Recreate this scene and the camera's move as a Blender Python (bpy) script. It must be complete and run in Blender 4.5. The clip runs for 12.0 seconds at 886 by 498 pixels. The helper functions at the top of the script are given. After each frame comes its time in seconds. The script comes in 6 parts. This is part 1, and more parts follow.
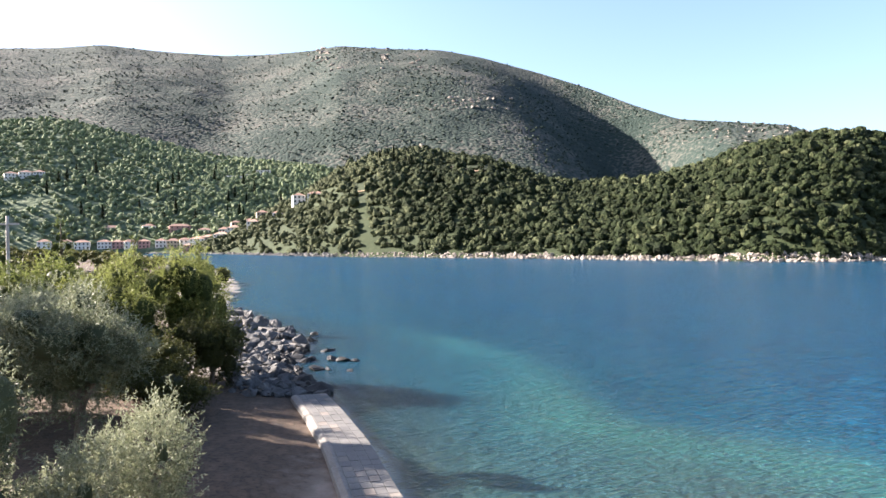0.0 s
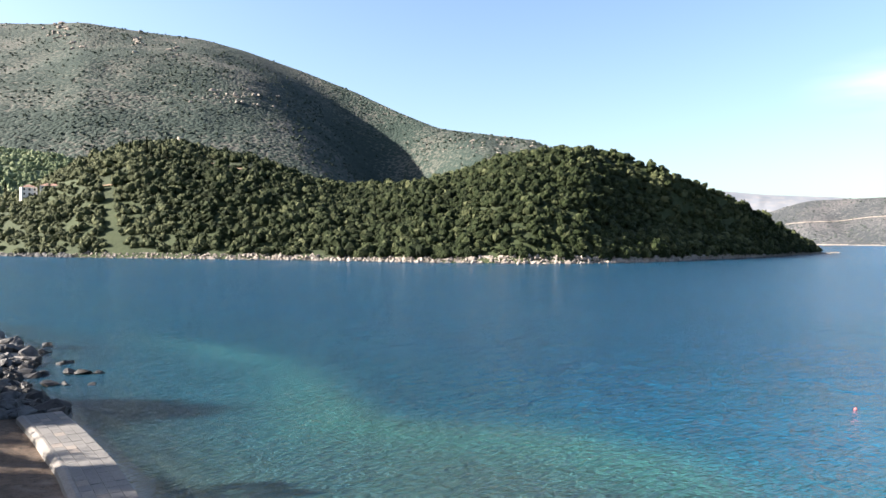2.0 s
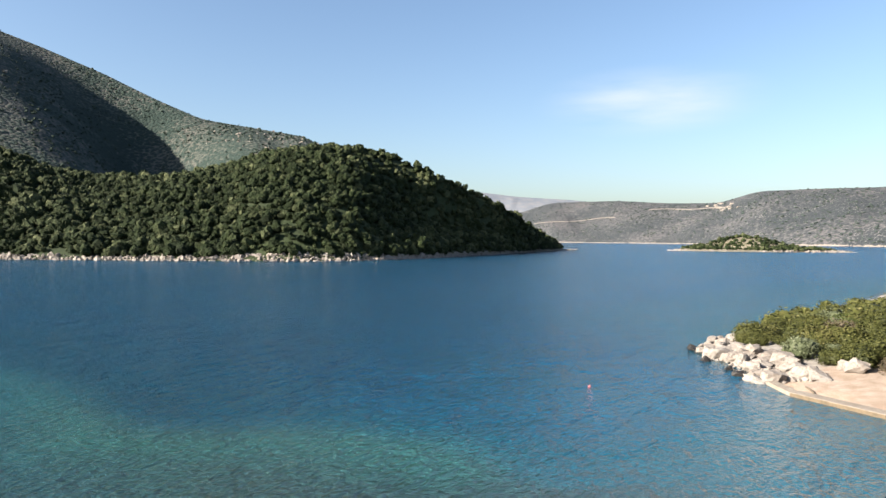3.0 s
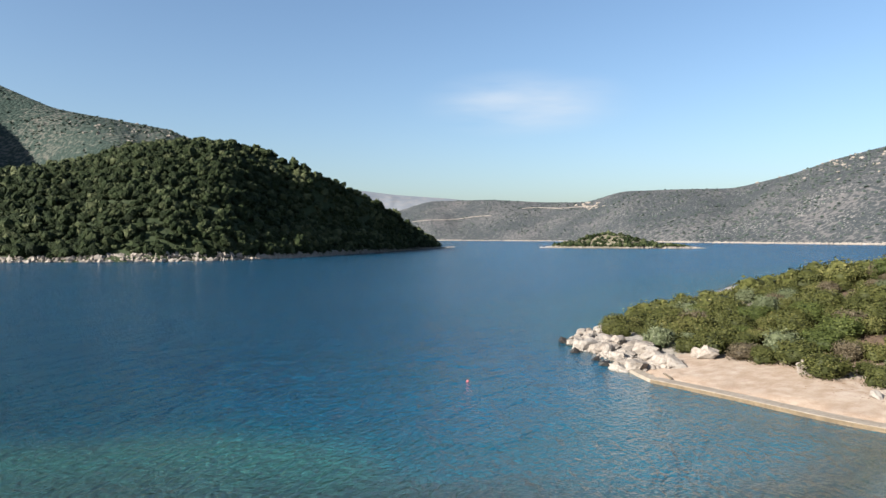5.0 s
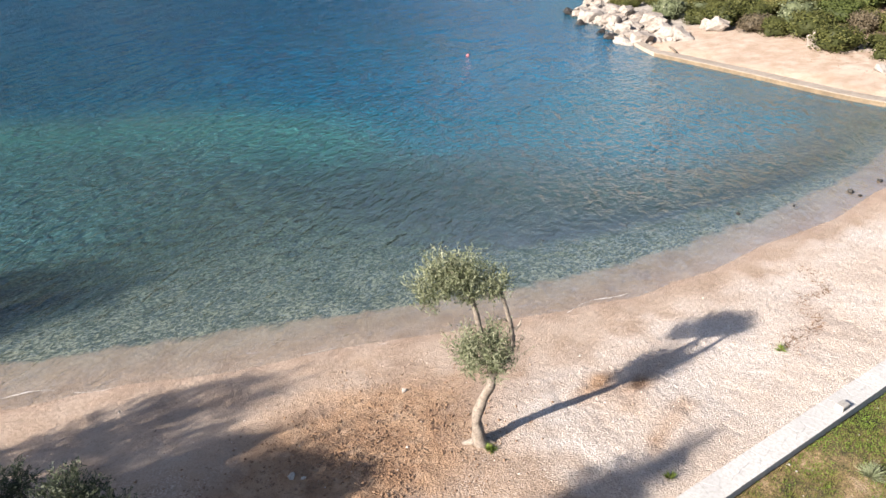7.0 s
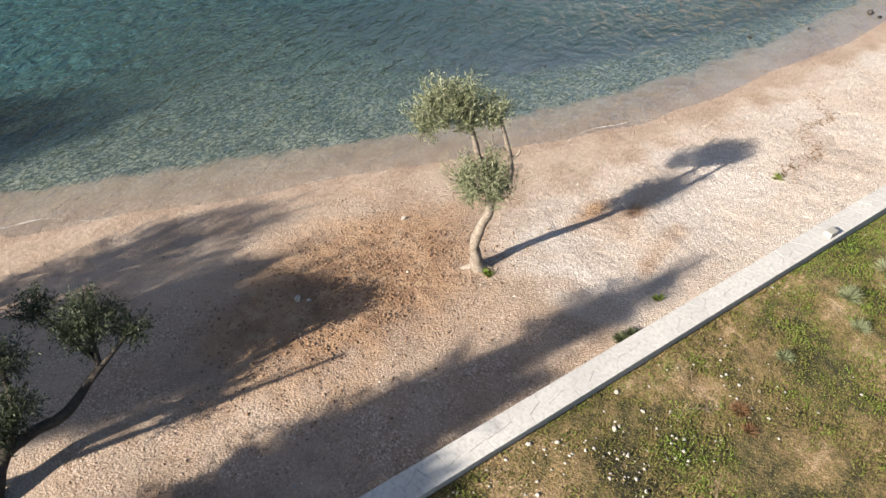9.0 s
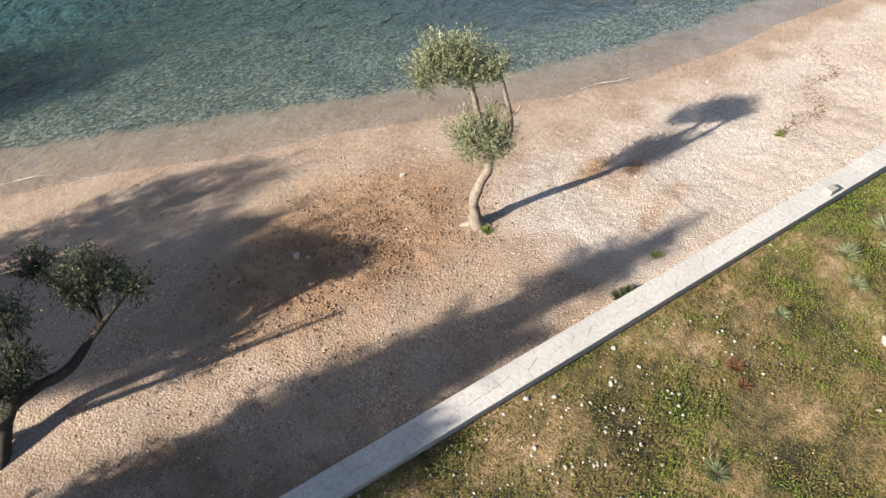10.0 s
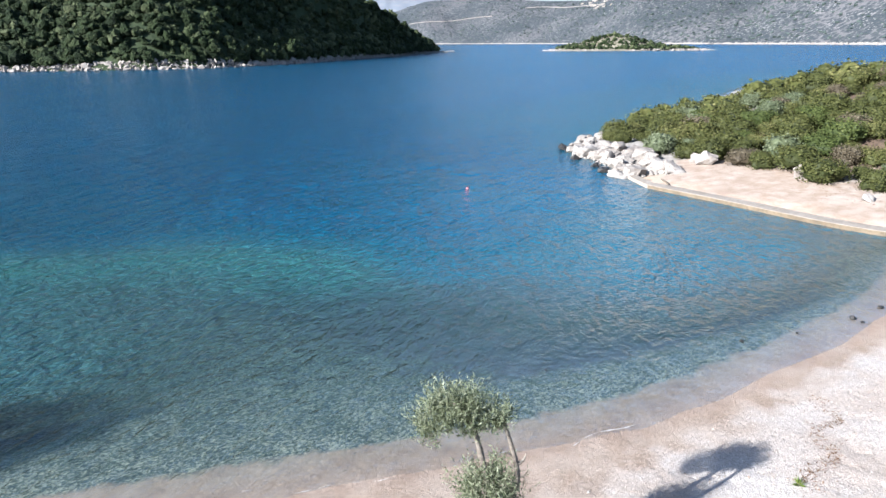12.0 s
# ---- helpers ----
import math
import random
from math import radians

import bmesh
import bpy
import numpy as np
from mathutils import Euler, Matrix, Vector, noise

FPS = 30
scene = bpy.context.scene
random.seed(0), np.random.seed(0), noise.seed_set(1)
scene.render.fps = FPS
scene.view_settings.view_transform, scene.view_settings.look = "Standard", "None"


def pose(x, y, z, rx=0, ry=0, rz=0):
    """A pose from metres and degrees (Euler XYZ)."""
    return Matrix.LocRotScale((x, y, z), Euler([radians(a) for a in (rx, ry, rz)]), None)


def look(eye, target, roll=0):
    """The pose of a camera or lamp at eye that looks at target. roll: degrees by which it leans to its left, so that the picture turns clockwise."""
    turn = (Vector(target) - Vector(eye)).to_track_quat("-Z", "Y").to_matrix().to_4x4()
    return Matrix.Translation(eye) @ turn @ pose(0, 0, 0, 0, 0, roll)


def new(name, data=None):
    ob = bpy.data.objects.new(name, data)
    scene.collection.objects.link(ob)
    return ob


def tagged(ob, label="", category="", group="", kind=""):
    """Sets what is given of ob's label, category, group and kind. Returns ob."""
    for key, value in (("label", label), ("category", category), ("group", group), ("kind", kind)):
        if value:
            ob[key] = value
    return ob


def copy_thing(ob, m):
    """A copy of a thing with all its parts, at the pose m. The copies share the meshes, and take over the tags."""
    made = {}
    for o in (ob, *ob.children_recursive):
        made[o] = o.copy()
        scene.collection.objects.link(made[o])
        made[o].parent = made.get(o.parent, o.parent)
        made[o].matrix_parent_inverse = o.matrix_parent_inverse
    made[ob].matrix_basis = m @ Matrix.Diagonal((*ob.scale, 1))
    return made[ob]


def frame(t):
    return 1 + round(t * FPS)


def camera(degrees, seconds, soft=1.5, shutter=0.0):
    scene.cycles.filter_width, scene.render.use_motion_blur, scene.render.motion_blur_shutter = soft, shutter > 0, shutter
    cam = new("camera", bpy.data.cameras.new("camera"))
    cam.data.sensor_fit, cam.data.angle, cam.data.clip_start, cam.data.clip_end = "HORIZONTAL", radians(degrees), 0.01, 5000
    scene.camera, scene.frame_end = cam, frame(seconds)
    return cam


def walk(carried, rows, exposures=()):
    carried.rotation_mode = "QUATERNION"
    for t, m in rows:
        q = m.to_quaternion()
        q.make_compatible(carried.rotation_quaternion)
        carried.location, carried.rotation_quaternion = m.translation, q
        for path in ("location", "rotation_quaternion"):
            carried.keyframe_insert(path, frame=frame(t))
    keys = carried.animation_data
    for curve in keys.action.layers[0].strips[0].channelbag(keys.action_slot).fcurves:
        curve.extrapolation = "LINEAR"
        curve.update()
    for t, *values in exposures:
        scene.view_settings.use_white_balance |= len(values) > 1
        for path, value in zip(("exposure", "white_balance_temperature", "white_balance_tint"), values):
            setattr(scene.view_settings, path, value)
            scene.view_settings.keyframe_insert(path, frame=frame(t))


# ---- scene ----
cam = camera(65.3, 12.0, soft=1.5)
EYE = 9.0
TURN = (
    (0.0, 0.00, -0.75, 0.55), (0.5, -6.37, -0.76, 0.29), (1.0, -12.29, -0.80, 0.30), (1.5, -12.74, -0.82, 0.30),
    (1.8, -14.75, -0.76, 0.05), (2.0, -19.17, -0.68, -0.15), (2.5, -33.54, -0.78, -0.20), (3.0, -38.04, -0.82, -0.24),
    (3.2, -38.06, -0.82, -0.24), (4.8, -48.04, -0.93, -0.02), (5.0, -48.05, -0.95, -0.02), (5.2, -48.07, -3.20, 0.06), (5.5, -48.12, -10.71, 0.22),
    (6.0, -48.12, -23.55, 0.14), (6.5, -48.11, -26.92, 0.18), (6.7, -48.11, -26.92, 0.18), (8.3, -48.15, -36.10, 0.18),
    (8.5, -48.16, -37.67, 0.18), (9.0, -48.22, -41.51, 0.16), (9.5, -48.27, -44.55, 0.09), (10.0, -48.26, -45.05, 0.08),
    (10.5, -48.15, -41.26, 0.11), (11.0, -48.16, -34.22, 0.12), (11.5, -48.08, -25.88, 0.14), (12.0, -48.15, -16.75, 0.50),
)
PATH = [(t, pose(0, 0, EYE, 90 + pitch, roll, yaw)) for t, yaw, pitch, roll in TURN]
walk(cam, PATH, exposures=[(0.0, 2.80, 6200, 16), (1.5, 2.58, 6250, 14), (2.5, 2.38, 6220, 11), (3.0, 2.04, 6200, 10), (5.0, 1.74, 5950, 8), (5.5, 1.62, 5700, 16), (6.0, 2.04, 5900, 16), (6.5, 2.12, 6050, 15), (8.5, 1.97, 6200, 10), (9.5, 1.92, 6350, 10), (10.5, 1.92, 6250, 10), (11.0, 1.90, 5950, 10), (11.5, 1.98, 5600, 8), (12.0, 2.18, 5200, 9)])

# ---- sky, sun ----
SUN_AZ, SUN_EL = -75.5, 26.0          # degrees clockwise from +y, and above the horizon
world = bpy.data.worlds.new("sky")
scene.world = world
world.use_nodes = True
wn, wl = world.node_tree.nodes, world.node_tree.links
sky = wn.new("ShaderNodeTexSky")
sky.sky_type, sky.sun_disc = "NISHITA", False
sky.sun_elevation, sky.sun_rotation = radians(SUN_EL), radians(SUN_AZ)
sky.air_density, sky.dust_density, sky.ozone_density, sky.altitude = 1.0, 1.8, 1.7, 0
background = wn["Background"]
background.inputs["Strength"].default_value = 0.051

# thin high cloud over the strait
coord = wn.new("ShaderNodeTexCoord").outputs["Generated"]
offset = wn.new("ShaderNodeVectorMath")
offset.operation = "SUBTRACT"
offset.inputs[1].default_value = (0.803, 0.566, 0.188)
wl.new(coord, offset.inputs[0])
flat = wn.new("ShaderNodeVectorMath")
flat.operation = "MULTIPLY"
flat.inputs[1].default_value = (1.0, 1.0, 3.2)
wl.new(offset.outputs["Vector"], flat.inputs[0])
reach = wn.new("ShaderNodeVectorMath")
reach.operation = "LENGTH"
wl.new(flat.outputs["Vector"], reach.inputs[0])
near = wn.new("ShaderNodeMapRange")
near.interpolation_type = "SMOOTHSTEP"
near.inputs["From Min"].default_value, near.inputs["From Max"].default_value = 0.17, 0.03
wl.new(reach.outputs["Value"], near.inputs["Value"])
place = wn.new("ShaderNodeMapping")
place.inputs["Scale"].default_value = (2.0, 2.0, 13.0)
wl.new(coord, place.inputs["Vector"])
wisp = wn.new("ShaderNodeTexNoise")
wisp.inputs["Scale"].default_value, wisp.inputs["Detail"].default_value = 2.3, 5
wl.new(place.outputs["Vector"], wisp.inputs["Vector"])
shape = wn.new("ShaderNodeMapRange")
shape.inputs["From Min"].default_value, shape.inputs["From Max"].default_value = 0.30, 0.66
wl.new(wisp.outputs["Fac"], shape.inputs["Value"])
amount = wn.new("ShaderNodeMath")
amount.operation = "MULTIPLY"
near.inputs["To Max"].default_value = 0.75
wl.new(near.outputs["Result"], amount.inputs[0]), wl.new(shape.outputs["Result"], amount.inputs[1])
cloud = wn.new("ShaderNodeMix")
cloud.data_type = "RGBA"
wl.new(amount.outputs[0], cloud.inputs[0]), wl.new(sky.outputs["Color"], cloud.inputs[6])
cloud.inputs[7].default_value = (4.6, 4.8, 5.0, 1)
wl.new(cloud.outputs[2], background.inputs["Color"])

sun = new("sun", bpy.data.lights.new("sun", "SUN"))
sun.data.energy, sun.data.angle, sun.data.color = 5.0, radians(0.55), (1.0, 0.90, 0.76)
to_sun = Vector((math.sin(radians(SUN_AZ)) * math.cos(radians(SUN_EL)), math.cos(radians(SUN_AZ)) * math.cos(radians(SUN_EL)), math.sin(radians(SUN_EL))))
sun.matrix_world = look(to_sun * 300, (0, 0, 0))


# ---- materials ----
class Nodes:
    """A small hand for node materials."""

    def __init__(self, name):
        self.mat = bpy.data.materials.new(name)
        self.mat.use_nodes = True
        self.n, self.l = self.mat.node_tree.nodes, self.mat.node_tree.links
        self.bsdf, self.out = self.n["Principled BSDF"], self.n["Material Output"]
        self.pos = self.n.new("ShaderNodeNewGeometry").outputs["Position"]

    def put(self, socket, value):
        if hasattr(value, "is_output"):
            self.l.new(value, socket)
        elif hasattr(socket.default_value, "__len__") and len(socket.default_value) == 4 and len(value) == 3:
            socket.default_value = (*value, 1)
        else:
            socket.default_value = value

    def noise(self, scale, detail=4.0, rough=0.55, stretch=None, distortion=0.0):
        t = self.n.new("ShaderNodeTexNoise")
        t.inputs["Scale"].default_value, t.inputs["Detail"].default_value = scale, detail
        t.inputs["Roughness"].default_value, t.inputs["Distortion"].default_value = rough, distortion
        self.l.new(self.stretched(stretch) if stretch else self.pos, t.inputs["Vector"])
        return t.outputs["Fac"]

    def stretched(self, s, turn=0.0):
        m = self.n.new("ShaderNodeMapping")
        m.inputs["Scale"].default_value, m.inputs["Rotation"].default_value = s, (0, 0, radians(turn))
        self.l.new(self.pos, m.inputs["Vector"])
        return m.outputs["Vector"]

    def cells(self, scale, feature="F1", out="Distance"):
        t = self.n.new("ShaderNodeTexVoronoi")
        t.feature = feature
        t.inputs["Scale"].default_value = scale
        self.l.new(self.pos, t.inputs["Vector"])
        return t.outputs[out]

    def ramp(self, fac, stops):
        r = self.n.new("ShaderNodeValToRGB")
        e = r.color_ramp.elements
        while len(e) < len(stops):
            e.new(0.5)
        for i, (p, c) in enumerate(stops):
            e[i].position, e[i].color = p, (*((c, c, c) if isinstance(c, (int, float)) else c), 1)
        self.l.new(fac, r.inputs["Fac"])
        return r.outputs["Color"]

    def mix(self, fac, a, b, blend="MIX"):
        m = self.n.new("ShaderNodeMix")
        m.data_type, m.blend_type = "RGBA", blend
        self.put(m.inputs[0], fac), self.put(m.inputs[6], a), self.put(m.inputs[7], b)
        return m.outputs[2]

    def math(self, op, a, b=0.0, clamp=False):
        m = self.n.new("ShaderNodeMath")
        m.operation, m.use_clamp = op, clamp
        self.put(m.inputs[0], a), self.put(m.inputs[1], b)
        return m.outputs[0]

    def attr(self, name):
        a = self.n.new("ShaderNodeAttribute")
        a.attribute_name = name
        return a.outputs["Fac"]

    def bump(self, height, strength=0.4, distance=0.05, after=None):
        b = self.n.new("ShaderNodeBump")
        b.inputs["Strength"].default_value, b.inputs["Distance"].default_value = strength, distance
        self.l.new(height, b.inputs["Height"])
        if after is not None:
            self.l.new(after, b.inputs["Normal"])
        return b.outputs["Normal"]

    def finish(self, colour, rough=0.85, normal=None, spec=0.3):
        self.put(self.bsdf.inputs["Base Color"], colour), self.put(self.bsdf.inputs["Roughness"], rough)
        self.bsdf.inputs["Specular IOR Level"].default_value = spec
        if normal is not None:
            self.l.new(normal, self.bsdf.inputs["Normal"])
        return self.mat


def two_scale(name, a, b, c, big, small, rough=0.85, depth=0.02, spec=0.25):
    """A rough surface: two colours in large patches, a third in the grain, and relief of the grain."""
    m = Nodes(name)
    large = m.ramp(m.noise(big, 5), [(0.35, a), (0.65, b)])
    grain = m.noise(small, 6, 0.65)
    col = m.mix(m.ramp(grain, [(0.45, 0.0), (0.7, 0.8)]), large, c)
    return m.finish(col, rough, m.bump(grain, 0.6, depth), spec)


def leaf_material(name, dark, light, back, rough=0.55, glow=0.25, clump=0.0, relief=0.5):
    """Leaves: the tone varies by plant, by leaf and with any shading held in tint, and some light comes through. clump:
    leaf clusters to the metre on crowns far off.
    """
    m = Nodes(name)
    isl = m.n.new("ShaderNodeNewGeometry").outputs["Random Per Island"]
    obj = m.n.new("ShaderNodeObjectInfo").outputs["Random"]
    tone = m.math("ADD", m.math("MULTIPLY", m.attr("tint"), 0.75), m.math("MULTIPLY", m.math("ADD", isl, m.math("MULTIPLY", obj, 0.4)), 0.28))
    normal = None
    if clump:
        leafy = m.noise(clump, 4, 0.7)
        tone = m.math("ADD", tone, m.math("MULTIPLY", m.math("SUBTRACT", leafy, 0.5), 0.7))
        normal = m.bump(leafy, 1.0, relief)
    col = m.ramp(tone, [(0.0, dark), (0.55, light), (1.0, back)])
    mat = m.finish(col, rough, normal, 0.12)
    tr = m.n.new("ShaderNodeBsdfTranslucent")
    m.l.new(m.mix(0.5, col, light), tr.inputs["Color"])
    mx = m.n.new("ShaderNodeMixShader")
    mx.inputs[0].default_value = glow
    m.l.new(m.bsdf.outputs[0], mx.inputs[1]), m.l.new(tr.outputs[0], mx.inputs[2])
    m.l.new(mx.outputs[0], m.out.inputs["Surface"])
    return mat


def pebble_material(name, dark, mid, pale):
    """Small stones: every stone has a tone of its own."""
    m = Nodes(name)
    isl = m.n.new("ShaderNodeNewGeometry").outputs["Random Per Island"]
    col = m.ramp(isl, [(0.0, dark), (0.55, mid), (0.85, mid), (1.0, pale)])
    col = m.mix(m.ramp(m.noise(60, 3, 0.6), [(0.45, 0.0), (0.7, 0.35)]), col, dark)
    return m.finish(col, 0.85, None, 0.25)


def ground_material():
    m = Nodes("beach_ground")
    big, mid, fine = m.noise(0.35, 5), m.noise(1.46, 3.31, 0.398), m.noise(14.6, 2.65, 0.464)
    grey = m.n.new("ShaderNodeRGBToBW")
    m.l.new(m.cells(26, "F1", "Color"), grey.inputs[0])
    pebble = m.ramp(grey.outputs[0], [(0.1, (0.42, 0.36, 0.31)), (0.5, (0.72, 0.68, 0.64)), (0.9, (1.0, 0.97, 0.94))])
    pebble_d = m.cells(26, "F1", "Distance")
    sand = m.ramp(mid, [(0.3, (0.205, 0.147, 0.106)), (0.7, (0.262, 0.196, 0.145))])
    sand = m.mix(m.ramp(fine, [(0.5, 0.0), (0.75, 0.6)]), sand, (0.14, 0.0978, 0.0637))
    gravel = m.mix(0.40, (0.330, 0.292, 0.258), m.mix(1.0, pebble, (0.48, 0.445, 0.41), "MULTIPLY"))
    gravel = m.mix(m.ramp(big, [(0.38, 0.0), (0.58, 0.6)]), gravel, (0.285, 0.222, 0.172))
    dirt = m.ramp(mid, [(0.25, (0.115, 0.064, 0.035)), (0.55, (0.205, 0.126, 0.073)), (0.8, (0.250, 0.170, 0.108))])
    mosaic = m.math("ADD", m.math("MULTIPLY", m.noise(0.9, 5, 0.65), 0.46), m.math("ADD", m.math("MULTIPLY", m.noise(7, 5, 0.7), 0.24), m.math("MULTIPLY", m.noise(42, 4, 0.8), 0.30)))
    turf = m.ramp(mosaic, [(0.42, (0.014, 0.014, 0.006)), (0.48, (0.066, 0.053, 0.020)), (0.535, (0.148, 0.100, 0.046)), (0.60, (0.265, 0.190, 0.122))])
    dirt = m.mix(m.ramp(m.noise(17, 4, 0.8), [(0.55, 0.0), (0.64, 0.75)]), dirt, (0.050, 0.029, 0.017))
    dirt = m.mix(m.ramp(m.noise(3.4, 3, 0.6), [(0.50, 0.0), (0.66, 0.6)]), dirt, (0.27, 0.185, 0.12))
    # brown of leaf litter, also used as shade by the wall and shrubs
    litter_shade = m.ramp(mid, [(0.3, (0.0552, 0.036, 0.0234)), (0.7, (0.115, 0.0762, 0.0488))])
    rock = m.ramp(mid, [(0.3, (0.145, 0.128, 0.11)), (0.7, (0.237, 0.212, 0.183))])
    # pebbly bed; its pale mottle stands in for rippling light on the bottom
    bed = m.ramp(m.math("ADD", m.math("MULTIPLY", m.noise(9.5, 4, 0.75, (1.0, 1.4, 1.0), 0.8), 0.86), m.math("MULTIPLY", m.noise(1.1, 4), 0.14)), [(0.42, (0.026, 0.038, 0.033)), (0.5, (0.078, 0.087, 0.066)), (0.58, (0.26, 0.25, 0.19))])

    def zone(attr, soft=0.35):
        return m.ramp(m.math("ADD", m.attr(attr), m.math("MULTIPLY", m.math("SUBTRACT", mid, 0.5), 1.1)), [(0.5 - soft / 2, 0.0), (0.5 + soft / 2, 1.0)])

    sand = m.mix(m.ramp(m.noise(0.8, 6, 0.7), [(0.42, 0.0), (0.62, 0.55)]), sand, (0.30, 0.245, 0.195))
    grit = m.n.new("ShaderNodeRGBToBW")
    m.l.new(m.cells(38, "F1", "Color"), grit.inputs[0])
    chips = m.ramp(grit.outputs[0], [(0.12, (0.070, 0.042, 0.026)), (0.4, (0.190, 0.128, 0.085)), (0.62, (0.265, 0.190, 0.135)), (0.88, (0.46, 0.40, 0.34))])
    sand = m.mix(m.math("MULTIPLY", m.attr("stony"), m.ramp(m.noise(2.3, 4, 0.7), [(0.40, 0.08), (0.62, 0.55)])), sand, chips)
    sand = m.mix(m.ramp(m.noise(30, 4, 0.85), [(0.56, 0.0), (0.70, 0.75)]), sand, (0.085, 0.058, 0.040))
    gravel = m.mix(m.ramp(m.noise(24, 4, 0.85), [(0.56, 0.0), (0.70, 0.6)]), gravel, (0.13, 0.10, 0.078))
    col = m.mix(zone("gravel", 0.5), sand, gravel)
    col = m.mix(zone("dirt", 0.6), col, dirt)
    litter_shade = m.mix(m.ramp(m.noise(5.5, 5, 0.75), [(0.48, 0.0), (0.62, 0.8)]), litter_shade, (0.026, 0.018, 0.013))
    col = m.mix(zone("litter_shade", 0.6), col, litter_shade)
    col = m.mix(zone("turf", 0.3), col, turf)
    col = m.mix(zone("rock", 0.4), col, rock)
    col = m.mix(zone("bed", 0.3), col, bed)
    col = m.mix(zone("weed", 0.5), col, m.ramp(mid, [(0.3, (0.032, 0.032, 0.044)), (0.7, (0.080, 0.076, 0.092))]))
    col = m.mix(m.attr("wet"), col, (0.96, 0.93, 0.91), "MULTIPLY")
    height = m.math("ADD", m.math("MULTIPLY", m.noise(6, 5, 0.66), m.math("ADD", 0.6, m.math("MULTIPLY", m.attr("dirt"), 0.9))), m.math("ADD", m.math("MULTIPLY", m.noise(38, 4, 0.8), 0.34), m.math("MULTIPLY", pebble_d, m.math("MULTIPLY", m.math("MAXIMUM", m.attr("gravel"), m.attr("stony")), 0.30))))
    tread = m.math("MULTIPLY", m.ramp(m.cells(4.2), [(0.05, 0.0), (0.42, 1.0)]), m.math("ADD", m.attr("gravel"), m.attr("dirt"), True))
    height = m.math("ADD", height, m.math("MULTIPLY", tread, 0.32))
    rough = m.math("SUBTRACT", 0.93, m.math("MULTIPLY", m.attr("wet"), 0.35))
    return m.finish(col, rough, m.bump(height, 0.8, 0.05), 0.3)


def water_material():
    """Clear over the shallows; the body's own colour takes over with depth. Gloss follows Fresnel."""
    m = Nodes("sea_water")
    depth, sand = m.attr("depth"), m.attr("sand")
    def waves(scale, detail, rough, long, turn, distortion=0.0):
        p = m.n.new("ShaderNodeMapping")
        p.vector_type = "TEXTURE"
        p.inputs["Scale"].default_value, p.inputs["Rotation"].default_value = (long, 1.0, 1.0), (0, 0, radians(turn))
        m.l.new(m.pos, p.inputs["Vector"])
        t = m.n.new("ShaderNodeTexNoise")
        t.inputs["Scale"].default_value, t.inputs["Detail"].default_value, t.inputs["Roughness"].default_value, t.inputs["Distortion"].default_value = scale, detail, rough, distortion
        m.l.new(p.outputs["Vector"], t.inputs["Vector"])
        return t.outputs["Fac"]

    ripple = m.math("ADD", waves(4.6, 3, 0.6, 1.5, 30), m.math("MULTIPLY", waves(2.4, 3, 0.6, 2.2, 20, 0.4), 2.3))
    swell = m.math("ADD", waves(0.62, 3, 0.55, 2.6, 17, 0.4), m.math("MULTIPLY", waves(0.10, 3, 0.5, 2.6, 10), 1.6))
    gust = m.math("ADD", 0.55, m.math("MULTIPLY", waves(0.035, 3, 0.6, 3.5, 25, 0.6), 0.9))
    calm = m.math("MULTIPLY", m.math("ADD", 0.22, m.math("MULTIPLY", depth, 1.1), True), gust)
    open_sea = m.math("MULTIPLY", m.math("ADD", 0.10, m.math("MULTIPLY", depth, 0.075), True), gust)
    normal = m.bump(m.math("MULTIPLY", m.math("SUBTRACT", swell, 1.3), open_sea), 1.0, 1.0, m.bump(m.math("MULTIPLY", m.math("SUBTRACT", ripple, 1.65), calm), 1.0, 0.16))
    body = m.ramp(m.math("DIVIDE", depth, 14.0), [(0.0, (0.044, 0.074, 0.060)), (0.11, (0.035, 0.068, 0.074)), (0.20, (0.015, 0.075, 0.106)), (0.40, (0.006, 0.066, 0.100)), (1.0, (0.003, 0.060, 0.132))])
    body = m.mix(m.math("MULTIPLY", sand, 0.8), body, (0.030, 0.128, 0.116))
    weed = m.ramp(m.noise(0.22, 4, 0.6), [(0.45, 0.0), (0.66, 0.25)])
    body = m.mix(weed, body, m.mix(0.5, body, (0.01, 0.035, 0.06)))
    # darker body colour in the area towards the headland
    body = m.mix(m.math("MULTIPLY", m.attr("dark_water"), 0.78), body, (0.002, 0.030, 0.054))
    veil = m.math("SUBTRACT", 1.0, m.math("POWER", 2.718, m.math("MULTIPLY", depth, -0.95)), True)
    clear = m.n.new("ShaderNodeBsdfTransparent")
    m.l.new(m.mix(m.math("MULTIPLY", depth, 0.45, True), (0.96, 0.98, 0.97), (0.30, 0.70, 0.72)), clear.inputs["Color"])
    diffuse = m.n.new("ShaderNodeBsdfDiffuse")
    m.l.new(body, diffuse.inputs["Color"]), m.l.new(normal, diffuse.inputs["Normal"])
    under = m.n.new("ShaderNodeMixShader")
    m.l.new(veil, under.inputs[0]), m.l.new(clear.outputs[0], under.inputs[1]), m.l.new(diffuse.outputs[0], under.inputs[2])
    gloss = m.n.new("ShaderNodeBsdfGlossy")
    gloss.inputs["Roughness"].default_value = 0.12
    m.l.new(normal, gloss.inputs["Normal"])
    edge = m.n.new("ShaderNodeLayerWeight")
    edge.inputs["Blend"].default_value = 0.5
    m.l.new(normal, edge.inputs["Normal"])
